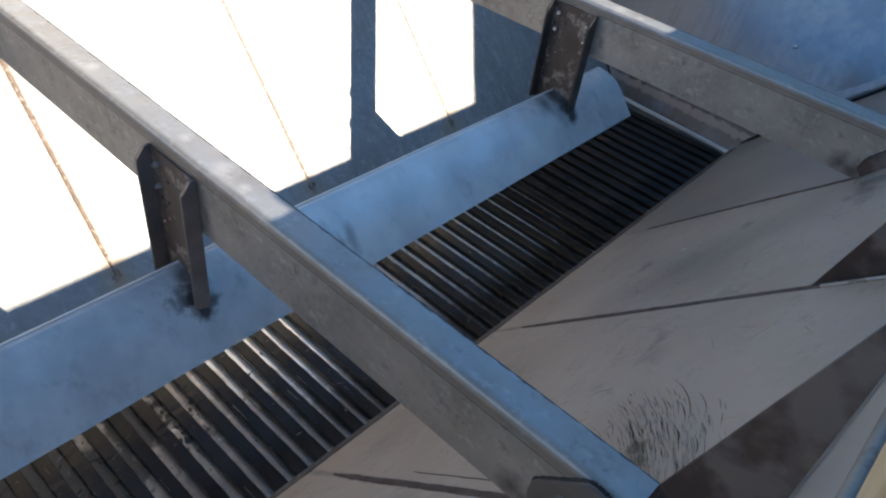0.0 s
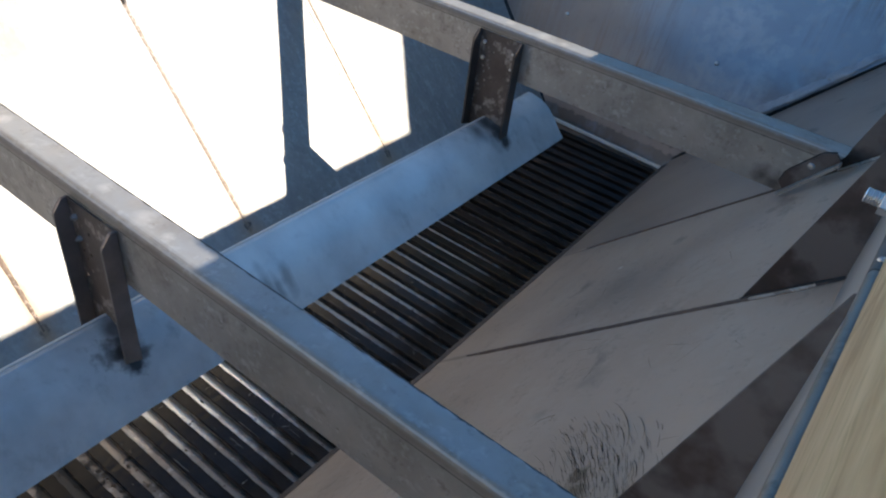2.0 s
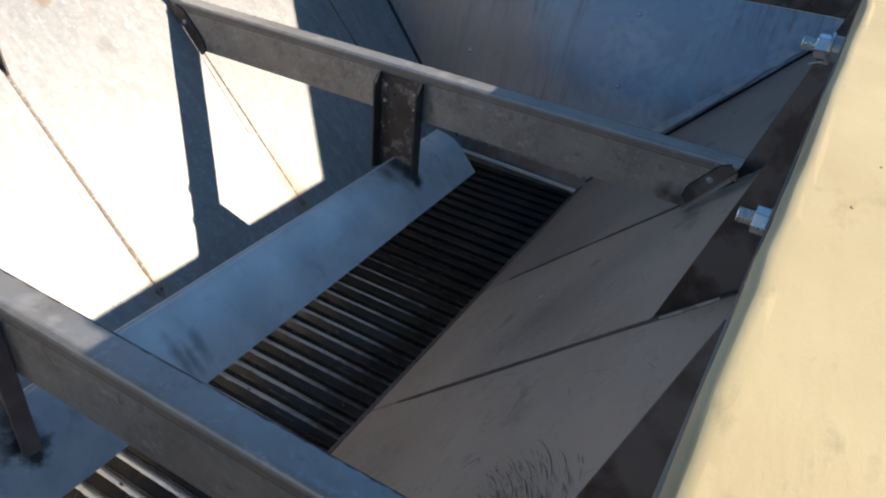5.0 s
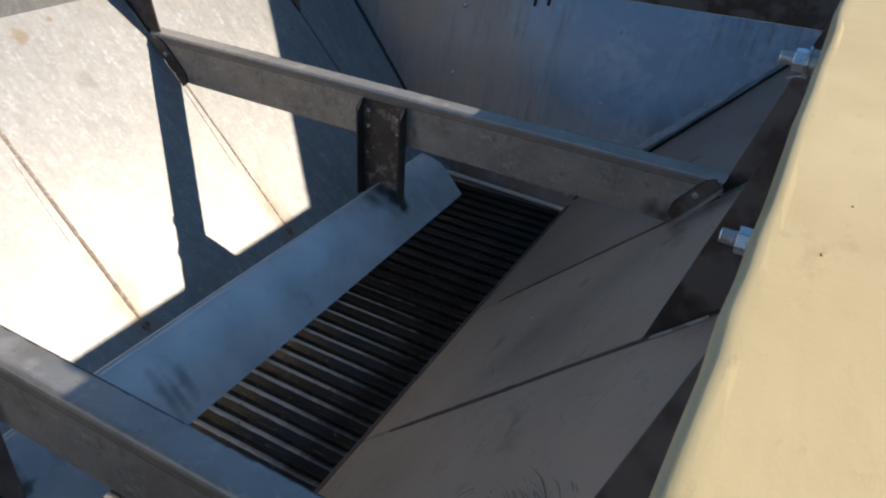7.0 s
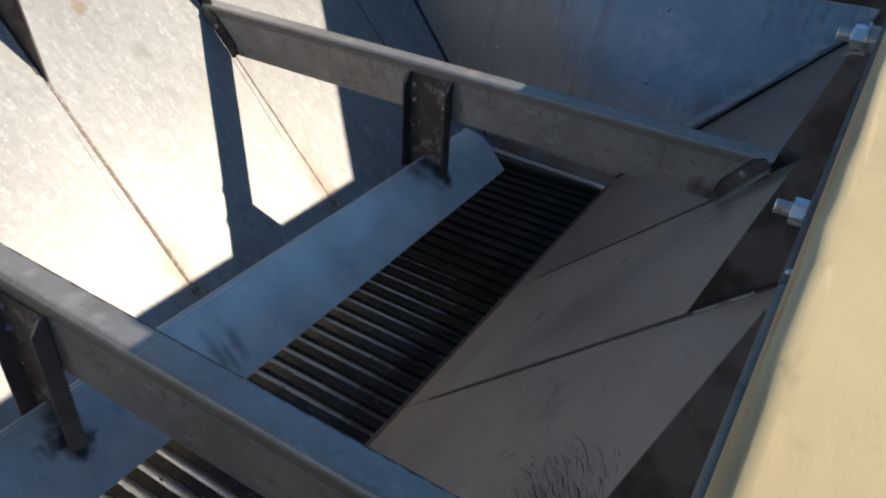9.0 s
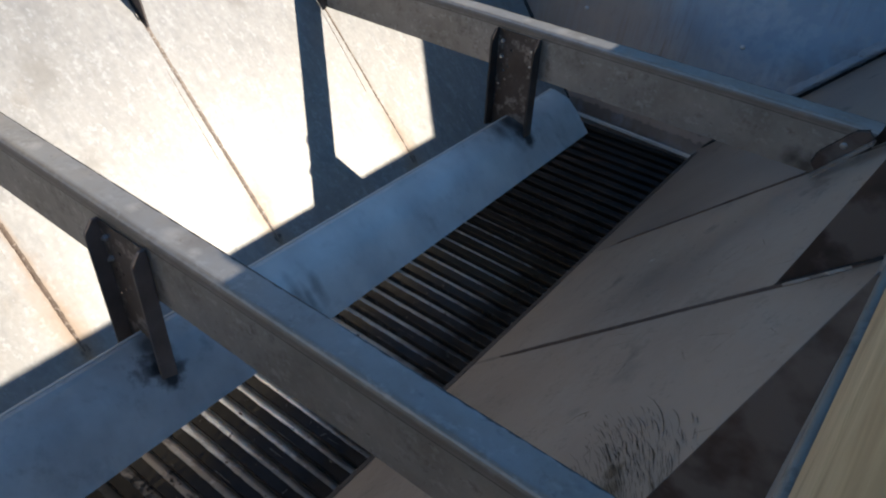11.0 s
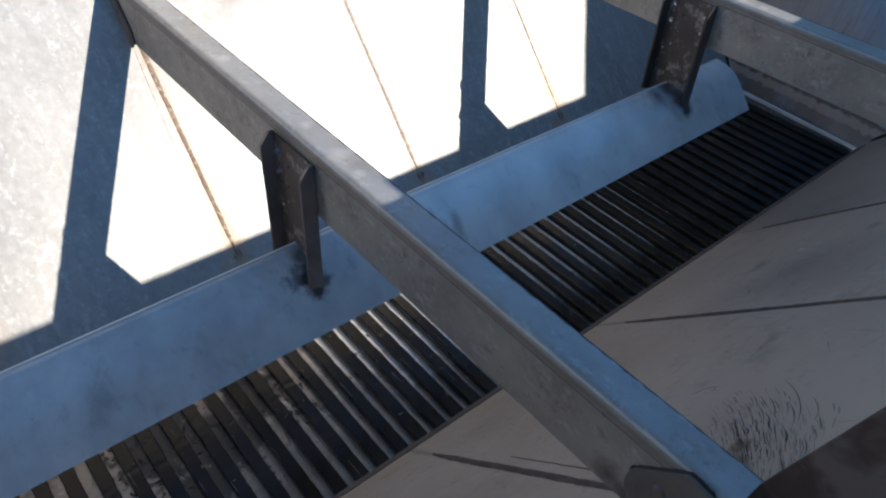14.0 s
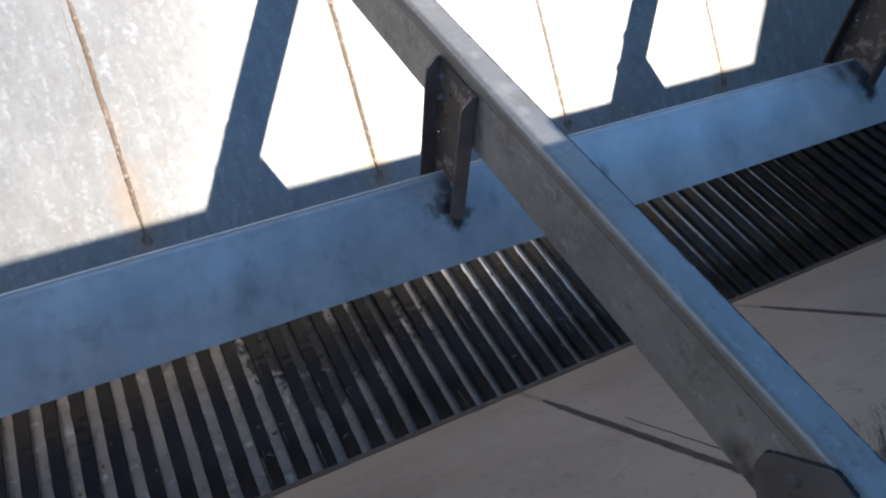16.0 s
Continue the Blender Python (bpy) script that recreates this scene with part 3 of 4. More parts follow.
def cross_beam(y, tall):
    beam = empty("cross_beam", "grey folded steel cross beam spanning the hopper, partly sunlit", "beam", "cross beams of the hopper", at=(0, y, 0))
    bm = bmesh.new()
    prof = fold(0.02, -0.109, 0.028, 0.056)
    rings = []
    for k in range(25):
        f = k / 24
        ring = []
        for yy, z in prof:
            a, b = left_x(z) + 0.018, right_x(z) - 0.02 - 0.5 * max(0.0, z + 0.045)
            ring.append(bm.verts.new((a + (b - a) * f, yy, z)))
        rings.append(ring)
    n = len(prof)
    for r, s in zip(rings, rings[1:]):
        for i in range(n):
            bm.faces.new((r[i], s[i], s[(i + 1) % n], r[(i + 1) % n]))
    bm.faces.new(rings[0])
    bm.faces.new(rings[-1][::-1])
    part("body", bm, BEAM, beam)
    for sgn, xf in ((1, right_x), (-1, left_x)):
        # clip bolted to the web, lying along the slope
        d = Vector((xf(0.0) - xf(-0.1), 0, 0.1)).normalized() if tall else Vector((xf(0.1) - xf(0.0), 0, 0.1)).normalized()
        nn = NR if sgn > 0 else NL
        o = Vector((xf(-0.15), 0, -0.15)) + nn * 0.008
        if sgn > 0 and tall:
            corners = [(0.05, 0.0), (0.2, 0.0), (0.2, 0.036), (0.194, 0.046), (0.180, 0.066), (0.172, 0.071), (0.09, 0.070), (0.08, 0.067), (0.064, 0.053), (0.058, 0.044), (0.055, 0.03)]
        elif sgn > 0:
            corners = [(0.06, 0.0), (0.2, 0.0), (0.2, 0.019), (0.175, 0.033), (0.086, 0.033), (0.06, 0.019)]
        else:
            corners = [(0.03, 0.0), (0.20, 0.0), (0.20, 0.022), (0.17, 0.04), (0.058, 0.04), (0.03, 0.022)]
        poly = [(o + d * s + nn * q) for s, q in corners]
        clip = part("clip", prism(bmesh.new(), [(p.x, p.z) for p in poly], 0.0125, 0.0185, "y", 0.0012), CLIP if tall else GUSSET, beam, "grey-brown steel clip angle" if tall else "dark brown steel clip angle")
        if sgn > 0:
            foot = [(o + d * s + nn * q) for s, q in ((0.05, 0), (0.2, 0), (0.2, -0.006), (0.05, -0.006))]
            part("clip_foot", prism(bmesh.new(), [(p.x, p.z) for p in foot], -0.006, 0.0185, "y"), BEAM, clip)
        for k in range(3, len(poly) - 1) if len(poly) > 6 else range(2, 5):
            e1, e2 = poly[k], poly[k + 1]
            wide = 0.0052 if k in (4, 5) else 0.003 if k > 6 else 0.0045
            part("clip_weld", bead(bmesh.new(), (e1.x, 0.0195, e1.z), (e2.x, 0.0195, e2.z), wide, 0.003, (0, -1, 0), 5 + k, 24), SOOT_SHADE, clip, "black weld", True)
        c = o + d * (0.119 if tall else 0.14) + nn * (0.046 if len(poly) > 6 else 0.019)
        part("bolt", dome(bmesh.new(), (c.x, 0.0125, c.z), (0, -1, 0), 0.0085, 0.004), CLIP if tall else SHEET, clip, "dull steel bolt head", True)
    return beam


cross_beam(0.0, True)
cross_beam(1.2, False)

# ---- baffle plate ----
baffle = empty("baffle_plate", "long bent galvanised baffle plate hung above the slatted bed", "plate")
t = 0.005
line = [(0.196, -0.348), (0.172, -0.3205), (0.148, -0.293)]
a0, turn = math.radians(131.2), math.radians(30)
step = 0.0335 / 4
for i in range(12):
    a = a0 + turn * (i + 0.5) / 12
    line.append((line[-1][0] + step * math.cos(a), line[-1][1] + step * math.sin(a)))
line += [(0.0615, line[-1][1] + 0.003), (0.058, line[-1][1] + 0.0036), (0.049, line[-1][1] + 0.0032)]
BAF_END = 1.464
back_line = []
for i, (x, z) in enumerate(line):
    p, q = line[max(i - 1, 0)], line[min(i + 1, len(line) - 1)]
    d = Vector((q[0] - p[0], q[1] - p[1])).normalized()
    back_line.append((x - d.y * t, z + d.x * t))
bm = bmesh.new()


def sag(x, y):
    """The rolled edge sinks a little towards the plate's far end."""
    return 0.013 * max(0.0, min(1.0, (y - 0.25) / 1.0)) * max(0.0, min(1.0, (0.115 - x) / 0.06))


def strip(points, k, n):
    y = -1.9 + (BAF_END + 1.9) * k / n
    return [bm.verts.new((x, y, z + 0.0014 * noise.noise(Vector((x * 5, y * 2.2, 0))) - sag(x, y))) for x, z in points]


for points in (line, back_line):
    rows = [strip(points, k, 60) for k in range(61)]
    for p, q in zip(rows, rows[1:]):
        for i in range(len(points) - 1):
            bm.faces.new((p[i], q[i], q[i + 1], p[i + 1]))
for i in (0, -1):
    pts = [[(x, -1.9 + (BAF_END + 1.9) * k / 60, z) for (x, z) in (line[i], back_line[i])] for k in range(61)]
    pts = [[bm.verts.new((x, y, z + 0.0014 * noise.noise(Vector((x * 5, y * 2.2, 0))) - sag(x, y))) for x, y, z in p] for p in pts]
    for p, q in zip(pts, pts[1:]):
        bm.faces.new((p[0], q[0], q[1], p[1]))
for k in (0, 60):
    p, q = strip(line, k, 60), strip(back_line, k, 60)
    for i in range(len(line) - 1):
        bm.faces.new((p[i], p[i + 1], q[i + 1], q[i]))
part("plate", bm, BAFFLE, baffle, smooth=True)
bm = bmesh.new()
rows = []
for k in range(61):
    y = -1.9 + (BAF_END + 1.9) * k / 60
    z = line[-1][1] - sag(0.049, y) + 0.0014 * noise.noise(Vector((0.245, y * 2.2, 0)))
    rows.append([bm.verts.new((x, y, z + h)) for x, h in ((0.0450, -0.004), (0.0512, -0.004), (0.0512, 0.0014), (0.0504, 0.0022), (0.0458, 0.0022), (0.0450, 0.0014))])
for p, q in zip(rows, rows[1:]):
    for i in range(6):
        bm.faces.new((p[i], q[i], q[(i + 1) % 6], p[(i + 1) % 6]))
bm.faces.new(rows[0])
bm.faces.new(rows[-1][::-1])
part("lip_edge", bm, LIP, baffle, "pale bare lip edge")

# ---- hanger brackets: channels between beam and baffle ----
def hanger(x, y, depth, edge):
    br = empty("hanger_bracket", "dark oxidised steel channel bracket bolted to a cross beam", "bracket", "hanger brackets", at=(x, y, 0))
    # web with small holes
    spots_ = ((0.030, -0.115), (0.037, -0.139), (0.016, -0.158), (0.052, -0.052), (0.108, -0.054), (0.124, -0.1), (0.118, -0.128), (0.045, -0.1), (0.024, -0.1))
    xs = sorted({0.003, 0.138, *(round(x + d, 4) for x, z in spots_ for d in (-0.0028, 0.0028))})
    zs = sorted({-0.24, 0.0, *(round(z + d, 4) for x, z in spots_ for d in (-0.0034, 0.0034))})
    holes = {(i, j) for i in range(len(xs) - 1) for j in range(len(zs) - 1) for x, z in spots_ if abs((xs[i] + xs[i + 1]) / 2 - x) < 0.0028 and abs((zs[j] + zs[j + 1]) / 2 - z) < 0.0034}
    bm = bmesh.new()
    lo = [[bm.verts.new((x, 0.0155, z)) for z in zs] for x in xs]
    hi = [[bm.verts.new((x, 0.0185, z)) for z in zs] for x in xs]
    cells = {(i, j) for i in range(len(xs) - 1) for j in range(len(zs) - 1)} - holes
    for i, j in cells:
        bm.faces.new((lo[i][j], lo[i + 1][j], lo[i + 1][j + 1], lo[i][j + 1]))
        bm.faces.new((hi[i][j], hi[i][j + 1], hi[i + 1][j + 1], hi[i + 1][j]))
        for di, dj, a, b in ((-1, 0, (i, j), (i, j + 1)), (1, 0, (i + 1, j), (i + 1, j + 1)), (0, -1, (i, j), (i + 1, j)), (0, 1, (i, j + 1), (i + 1, j + 1))):
            if (i + di, j + dj) not in cells:
                bm.faces.new((lo[a[0]][a[1]], lo[b[0]][b[1]], hi[b[0]][b[1]], hi[a[0]][a[1]]))
    for x0, x1, z0 in ((0.003, 0.036, -0.29), (0.0362, 0.0998, -0.268), (0.1, 0.1405, -0.288)):
        box(bm, x0, x1, 0.0155, 0.0185, z0, -0.2402)
    part("web", bm, DARK, br)
    for x, z0 in ((0.0, -0.29), (0.135, -0.286)):
        bm = bmesh.new()
        prism(bm, [(-depth, z0 + 0.01), (0.0185, z0), (0.0185, 0.002), (0.01 - 0.4 * depth, 0.002), (0.002 - depth, -0.016), (-depth, -0.022)], x, x + 0.006, "x", 0.001)
        part("flange", bm, edge, br)
    for x, z in ((0.022, -0.03), (0.022, -0.075), (0.118, -0.034), (0.118, -0.078)):
        b = part("bolt", disc(bmesh.new(), (x, 0.0155, z), (0, -1, 0), 0.006, 0.005, 6, 0.3), ZINC if x < 0.1 else DARK, br)
        part("shank", disc(bmesh.new(), (x, 0.0106, z), (0, -1, 0), 0.0032, 0.004, 10), ZINC, b)
    return br


hanger(0.0, 0.0, 0.012, FLANGE)
hanger(-0.009, 1.2, 0.017, SHADED_FLANGE)

# ---- gusset plates between slope and upright wall ----
def gusset(y, side):
    g = empty("gusset_plate", "brown oxidised triangular steel gusset welded into the wall corner", "gusset", "wall gussets")
    xf, xk, zk = (right_x, KR, ZKR) if side > 0 else (left_x, KL, ZKL)
    s = side
    foot = -0.045
    poly = [(xf(foot) - s * 0.002, foot), (xk - s * 0.001, zk + 0.001), (xk - s * 0.001, ZP - 0.01), (xk - s * 0.004, ZP - 0.01)] if s > 0 else [(xf(foot) + 0.002, foot), (xk + 0.001, zk + 0.001), (xk + 0.001, ZP - 0.01), (xk + 0.07, ZP - 0.01)]
    part("plate", prism(bmesh.new(), poly, y - 0.003, y + 0.003, "y", 0.0008), GUSSET, g)
    n = NR if side > 0 else NL
    a, b = Vector((xf(foot), y - 0.005, foot)), Vector((xf(zk), y - 0.005, zk))
    part("weld", bead(bmesh.new(), a + n * 0.001, b + n * 0.001, 0.011, 0.004, n, int(y * 100)), SOOT_SHADE, g, "", True)
    c = Vector((0, -0.009, 0))
    if y < 1.5:
        part("weld_edge", bead(bmesh.new(), a.lerp(b, 0.1) + n * 0.002 + c, a.lerp(b, 0.75) + n * 0.002 + c, 0.004, 0.004, n, int(y * 100) + 3), BEAM, g, "", True)
    return g


for y in SEAMS_R:
    gusset(y + 0.008, 1)
for y in SEAMS_L:
    gusset(y + 0.004, -1)

# ---- timber on the rim, bolts ----
rim = empty("rim_timber", "pale sawn pine plank bolted along the hopper rim", "timber")
RX = 1.0635                    # inner face of the folded rim
prof = [(RX, ZP - 0.009)]
for i in range(7):
    a = math.pi - i / 6 * math.pi / 2
    prof.append((RX + 0.006 + 0.006 * math.cos(a), ZP - 0.004 + 0.006 * math.sin(a)))
prof += [(KR + 0.12, ZP + 0.002), (KR + 0.12, ZP - 0.004), (RX + 0.008, ZP - 0.004), (RX + 0.0055, ZP - 0.009)]
RIM_JOINT = 0.1
tagged(part("rim_flange", prism(bmesh.new(), prof, near_y(1), RIM_JOINT - 0.001, "y"), RIM), "clean folded steel rim along the top of the hopper side", "rim", kind="structure")
tagged(part("rim_flange", prism(bmesh.new(), prof, RIM_JOINT + 0.001, end_y(1), "y"), RIM_OLD), "brown oxidised folded steel rim along the top of the hopper side", "rim", kind="structure")
bm = bmesh.new()
rings = []
for k in range(241):
    y = -1.9 + 4.37 * k / 240
    e = 0.0020 * noise.noise(Vector((y * 16, 1, 0))) + 0.0013 * noise.noise(Vector((y * 60, 4, 0)))
    x = 1.0693
    top = []
    for j in range(7):
        a = math.pi / 2 + j / 6 * math.pi / 2
        top.append((0.0045 + 0.0045 * math.cos(a) + e * 0.7, ZT - 0.0045 + 0.0045 * math.sin(a) + e * 0.4))
    ring = [(0.0, ZP + 0.004), (0.085, ZP + 0.004), (0.085, ZT - 0.003), (0.082, ZT), (0.0065, ZT), *top]
    rings.append([bm.verts.new((x + u, y, v)) for u, v in ring])
nr = len(rings[0])
for p, q in zip(rings, rings[1:]):
    for i in range(nr):
        bm.faces.new((p[i], q[i], q[(i + 1) % nr], p[(i + 1) % nr]))
bm.faces.new(rings[0])
bm.faces.new(rings[-1][::-1])
plank = part("plank", bm, WOOD, rim)
# faces turned inward get the pine with shade painted in
plank.data.materials.append(WOOD_SHADE_SIDE)
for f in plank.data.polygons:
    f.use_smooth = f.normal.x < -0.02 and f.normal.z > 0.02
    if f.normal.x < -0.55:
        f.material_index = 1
# unseen posts added for their shadow; the slanted top keeps the beam flange lit
for y in (0.715, 1.92):
    stub = empty("shadow_post", "unseen post added on the rim timber for its shadow", "post", "rim posts")
    part("post", prism(bmesh.new(), [(y - 0.115, ZT), (y, ZT), (y, ZT + 0.14), (y - 0.115, ZT + 0.055)], 1.085 + 0.014 * y, 1.15 + 0.014 * y, "x", 0.003), WOOD, stub)
KNOT = surface("brown_knot", ((0.56, 0.40, 0.19), (0.66, 0.49, 0.25)), (0.6, 0.8), 0.0, 0.2, 60, 200)
for x, y, r in ((1.086, -0.191, 0.0009), (1.091, -0.159, 0.0007), (1.12, 0.35, 0.003)):
    bm = bmesh.new()
    ring = [bm.verts.new((x + r * 0.4 * math.cos(a) * (1 + 0.2 * math.sin(3 * a)), y + r * math.sin(a), ZT + 0.0003)) for a in [i * math.pi / 8 for i in range(16)]]
    low = [bm.verts.new((v.co.x, v.co.y, ZT - 0.004)) for v in ring]
    bm.faces.new(ring)
    bm.faces.new(low[::-1])
    for i in range(16):
        bm.faces.new((low[i], low[(i + 1) % 16], ring[(i + 1) % 16], ring[i]))
    part("knot", bm, KNOT, rim, "small brown knot")
# plank above the far end wall, out of the camera's view
end_board = empty("end_timber", "unseen pine plank put on the end wall", "timber")
part("plank", box(bmesh.new(), KL - 0.2, KR + 0.6, end_y(1) + 0.013, end_y(1) + 0.055, ZP - 0.1, 0.88, 0.004), WOOD, end_board)


left_rim = empty("rim_timber", "pale sawn pine plank along the sunlit hopper rim", "timber")
part("plank", box(bmesh.new(), KL - 0.085, KL - 0.002, near_y(1), end_y(1), ZP - 0.02, ZT, 0.004), WOOD, left_rim)
# invented plank on the near end, never in view
near_board = empty("end_timber", "invented pine plank, unseen, on the near end wall", "timber")
part("plank", box(bmesh.new(), KL - 0.2, KR + 0.6, near_y(1) - 0.06, near_y(1) - 0.013, ZP - 0.1, 0.88, 0.004), WOOD, near_board)


def hex_bolt(y, z, k=1.0, stand=0.0):
    b = empty("hex_bolt", "zinc plated bolt with nut and washers through the rim wall", "bolt", "rim bolts")
    x = KR - stand
    if stand:
        part("spacer", disc(bmesh.new(), (KR + 0.001, y, z), (-1, 0, 0), 0.0145 * k, stand, 20), SHEET, b, "grey steel spacer")
    part("washer", disc(bmesh.new(), (x, y, z), (-1, 0, 0), 0.017 * k, 0.003 * k, 20), ZINC, b)
    bm = disc(bmesh.new(), (x - 0.003 * k, y, z), (-1, 0, 0), 0.0135 * k, 0.013 * k, 6, 0.4)
    bmesh.ops.bevel(bm, geom=list(bm.edges), offset=0.0008, segments=1, affect="EDGES")
    part("nut", bm, ZINC, b)
    bm = bmesh.new()
    rings = []
    for j in range(13):
        rr = (0.0078 if j % 2 else 0.0066) * k
        xx = x - (0.016 + j * 0.00125) * k
        rings.append([bm.verts.new((xx, y + rr * math.cos(2 * math.pi * i / 14), z + rr * math.sin(2 * math.pi * i / 14))) for i in range(14)])
    for r_, s_ in zip(rings, rings[1:]):
        for i in range(14):
            bm.faces.new((r_[i], r_[(i + 1) % 14], s_[(i + 1) % 14], s_[i]))
    bm.faces.new(rings[0])
    bm.faces.new(rings[-1][::-1])
    part("thread", bm, ZINC, b)
    return b


hex_bolt(0.28, 0.395)
hex_bolt(0.90, 0.402, 1.4, 0.016)

# ---- slatted bed: ribs on a worn steel bed ----
floor = empty("floor", "dark ribbed steel bed of the hopper, gap reflections painted bright", "floor", kind="structure")
part("bed", box(bmesh.new(), XL - 0.06, XR + 0.06, Y0 - 0.1, Y1 + 0.1, -0.74, -0.664), BED, floor, "worn steel bed with bright reflections painted in")
RIB_W, PITCH = 0.0298, 0.05285
RIB_Y = [-0.868 - RIB_W - 16 * PITCH]
for k in range(-15, 56):
    RIB_Y.append(RIB_Y[-1] + PITCH + 0.0002 * max(0, min(13, k - 20)))
RIB_Y = [y for y in RIB_Y if y < Y1 - 0.085]
RIB_PROFILE = [(0, -0.6645), (RIB_W, -0.6645), (RIB_W - 0.0003, -0.648), (RIB_W - 0.0015, -0.646), (0.0015, -0.646), (0.0003, -0.648)]


def worn_rib(seed):
    """A flat rib whose upper edges are nicked and worn along their length."""
    bm = bmesh.new()
    rows = []
    for k in range(61):
        x = XL - 0.05 + (XR - XL + 0.1) * k / 60
        row = []
        for i, (y, z) in enumerate(RIB_PROFILE):
            e = 0.0013 * noise.noise(Vector((x * 38, seed, i // 4 * 5))) + 0.0010 * noise.noise(Vector((x * 110, seed, i // 4 * 7)))
            row.append(bm.verts.new((x, y + e * (i > 1), z - 0.4 * abs(e) * (i > 1))))
        rows.append(row)
    for p, q in zip(rows, rows[1:]):
        for i in range(6):
            bm.faces.new((p[i], q[i], q[(i + 1) % 6], p[(i + 1) % 6]))
    bm.faces.new(rows[0])
    bm.faces.new(rows[-1][::-1])
    return bm


kinds = []
for k, y in enumerate(RIB_Y):
    if k < 5:
        o = part("rib", worn_rib(k * 3.7), RIB, floor)
        kinds.append(o.data)
    else:
        o = new("rib", kinds[(k * 3) % 5 if k % 2 else (k // 2) % 5])
        o.parent = floor
    o.location.y = y

# ---- small marks and scraps ----
def slope_place(s, y):
    """A place on the right-hand slope: s metres up from its foot."""
    up = Vector((KR - XR, 0, ZKR - ZF)).normalized()
    return Vector((XR, y, ZF)) + up * s, up


# brush-like scratches on one panel: short arcs round one centre
rng = random.Random(4)
bm = bmesh.new()


def scratch(points, width):
    """A thin tapering line through places (s, y) on the slope."""
    path = [slope_place(s, y)[0] + NR * 0.0026 for s, y in points]
    prev = None
    for k, p in enumerate(path):
        f = k / (len(path) - 1) - 0.5
        d = (path[min(k + 1, len(path) - 1)] - path[max(k - 1, 0)]).normalized()
        across = d.cross(NR) * width * (1 - 3.0 * f * f)
        cur = (bm.verts.new(p - across), bm.verts.new(p + across))
        if prev:
            bm.faces.new((prev[0], prev[1], cur[1], cur[0]))
        prev = cur


def brushed(u, v):
    """A place in the brushed patch, u across and v down it in millimetres."""
    return 0.757 + 0.00078 * u + 0.00094 * v, 0.251 + 0.00014 * u - 0.00144 * v


def stroke(u, v, length, bend, width, lean=0.0):
    """A short bowed stroke, tapering at both ends; strokes fan out across the patch."""
    a = math.radians(75 + 0.2 * u + 0.25 * v) + lean
    places = []
    for k in range(7):
        f = k / 6 - 0.5
        turn = a + bend * f
        places.append(brushed(u + length * f * math.cos(turn), v + length * f * math.sin(turn)))
    scratch(places, width)


for i in range(400):
    u, v = rng.gauss(-4, 54), rng.gauss(26, 44)
    if v < -0.9 * (u + 122) or v < -62 or v > 100:
        continue
    dense = max(0.0, 1.0 - math.hypot(u + 20, v - 40) / 60)
    long = 10 + 26 * rng.random() ** 2 * (1 - 0.5 * dense)
    stroke(u, v, long, 0.2 + 0.5 * rng.random(), 0.00016 + 0.00034 * rng.random() ** 2, rng.gauss(0, 0.14))
for i in range(14):
    stroke(rng.gauss(-22, 22), rng.gauss(48, 18), 5 + 9 * rng.random(), 0.3, 0.0002 + 0.0003 * rng.random(), rng.gauss(0, 0.25))
for u, v, long, bend, w in ((81, -38, 92, 0.75, 0.0006), (111, -22, 46, 0.8, 0.0005), (69, -14, 48, 0.7, 0.0005), (34, -30, 42, 0.5, 0.0005), (52, 26, 40, 0.7, 0.0005), (82, 42, 30, 0.6, 0.0007), (-35, 10, 44, 0.4, 0.0006), (-48, -28, 30, 0.3, 0.0005), (137, -20, 18, 0.4, 0.0005), (144, -15, 12, 0.3, 0.0006), (40, 72, 30, 0.6, 0.0005), (110, 4, 22, 0.3, 0.0005)):
    stroke(u, v, long, bend, w)
scratch([brushed(u, v) for u, v in ((-140, -62), (-128, -68), (-114, -74), (-96, -76), (-82, -77), (-90, -71), (-94, -66))], 0.0009)
for i in range(26):
    s, y, a, n = 0.35 + 0.55 * rng.random(), -0.1 + 1.2 * rng.random(), rng.gauss(-0.4, 0.7), 0.02 + 0.05 * rng.random()
    scratch([(s + n * k / 7 * math.cos(a), y + n * k / 7 * math.sin(a) + 0.004 * (k / 7) ** 2) for k in range(8)], 0.0003)
tagged(part("scratches", bm, SCRATCH), "dark curved scratch marks on the sloping steel side", "scratches", kind="stuff")

# ragged sealing strip in the far right corner, dark gap in the far left one
bm = bmesh.new()
prev = None
for k in range(150):
    f = k / 149
    z = ZF + 0.06 + (ZKR - 0.04 - ZF) * f
    p = Vector((right_x(z), end_y(z), z))
    w = 0.016 * noise.noise(Vector((f * 8, 3, 0))) + 0.012 * noise.noise(Vector((f * 25, 1, 0))) + 0.006 * noise.noise(Vector((f * 70, 2, 0)))
    u = 0.03 * noise.noise(Vector((f * 6, 9, 0))) + 0.016 * noise.noise(Vector((f * 31, 5, 0)))
    lift = 0.014 + 0.010 * noise.noise(Vector((f * 14, 8, 0))) + 0.004 * noise.noise(Vector((f * 50, 6, 0)))
    a = p + Vector((-0.062 - 0.03 * f + u, 0, 0.0)) + EN * 0.0015
    m = p + Vector((-0.048 - 0.01 * f, 0, 0)) + EN * (0.4 * lift)
    b = p + Vector((-0.036, 0, 0)) + EN * lift
    c = p + Vector((w - 0.018, 0, 0)) + EN * (lift + 0.006)
    cur = [bm.verts.new(q) for q in (a, m, b, c, c - EN * 0.004, b - EN * 0.004)]
    if prev:
        for i in range(5):
            bm.faces.new((prev[i], prev[i + 1], cur[i + 1], cur[i]))
    prev = cur
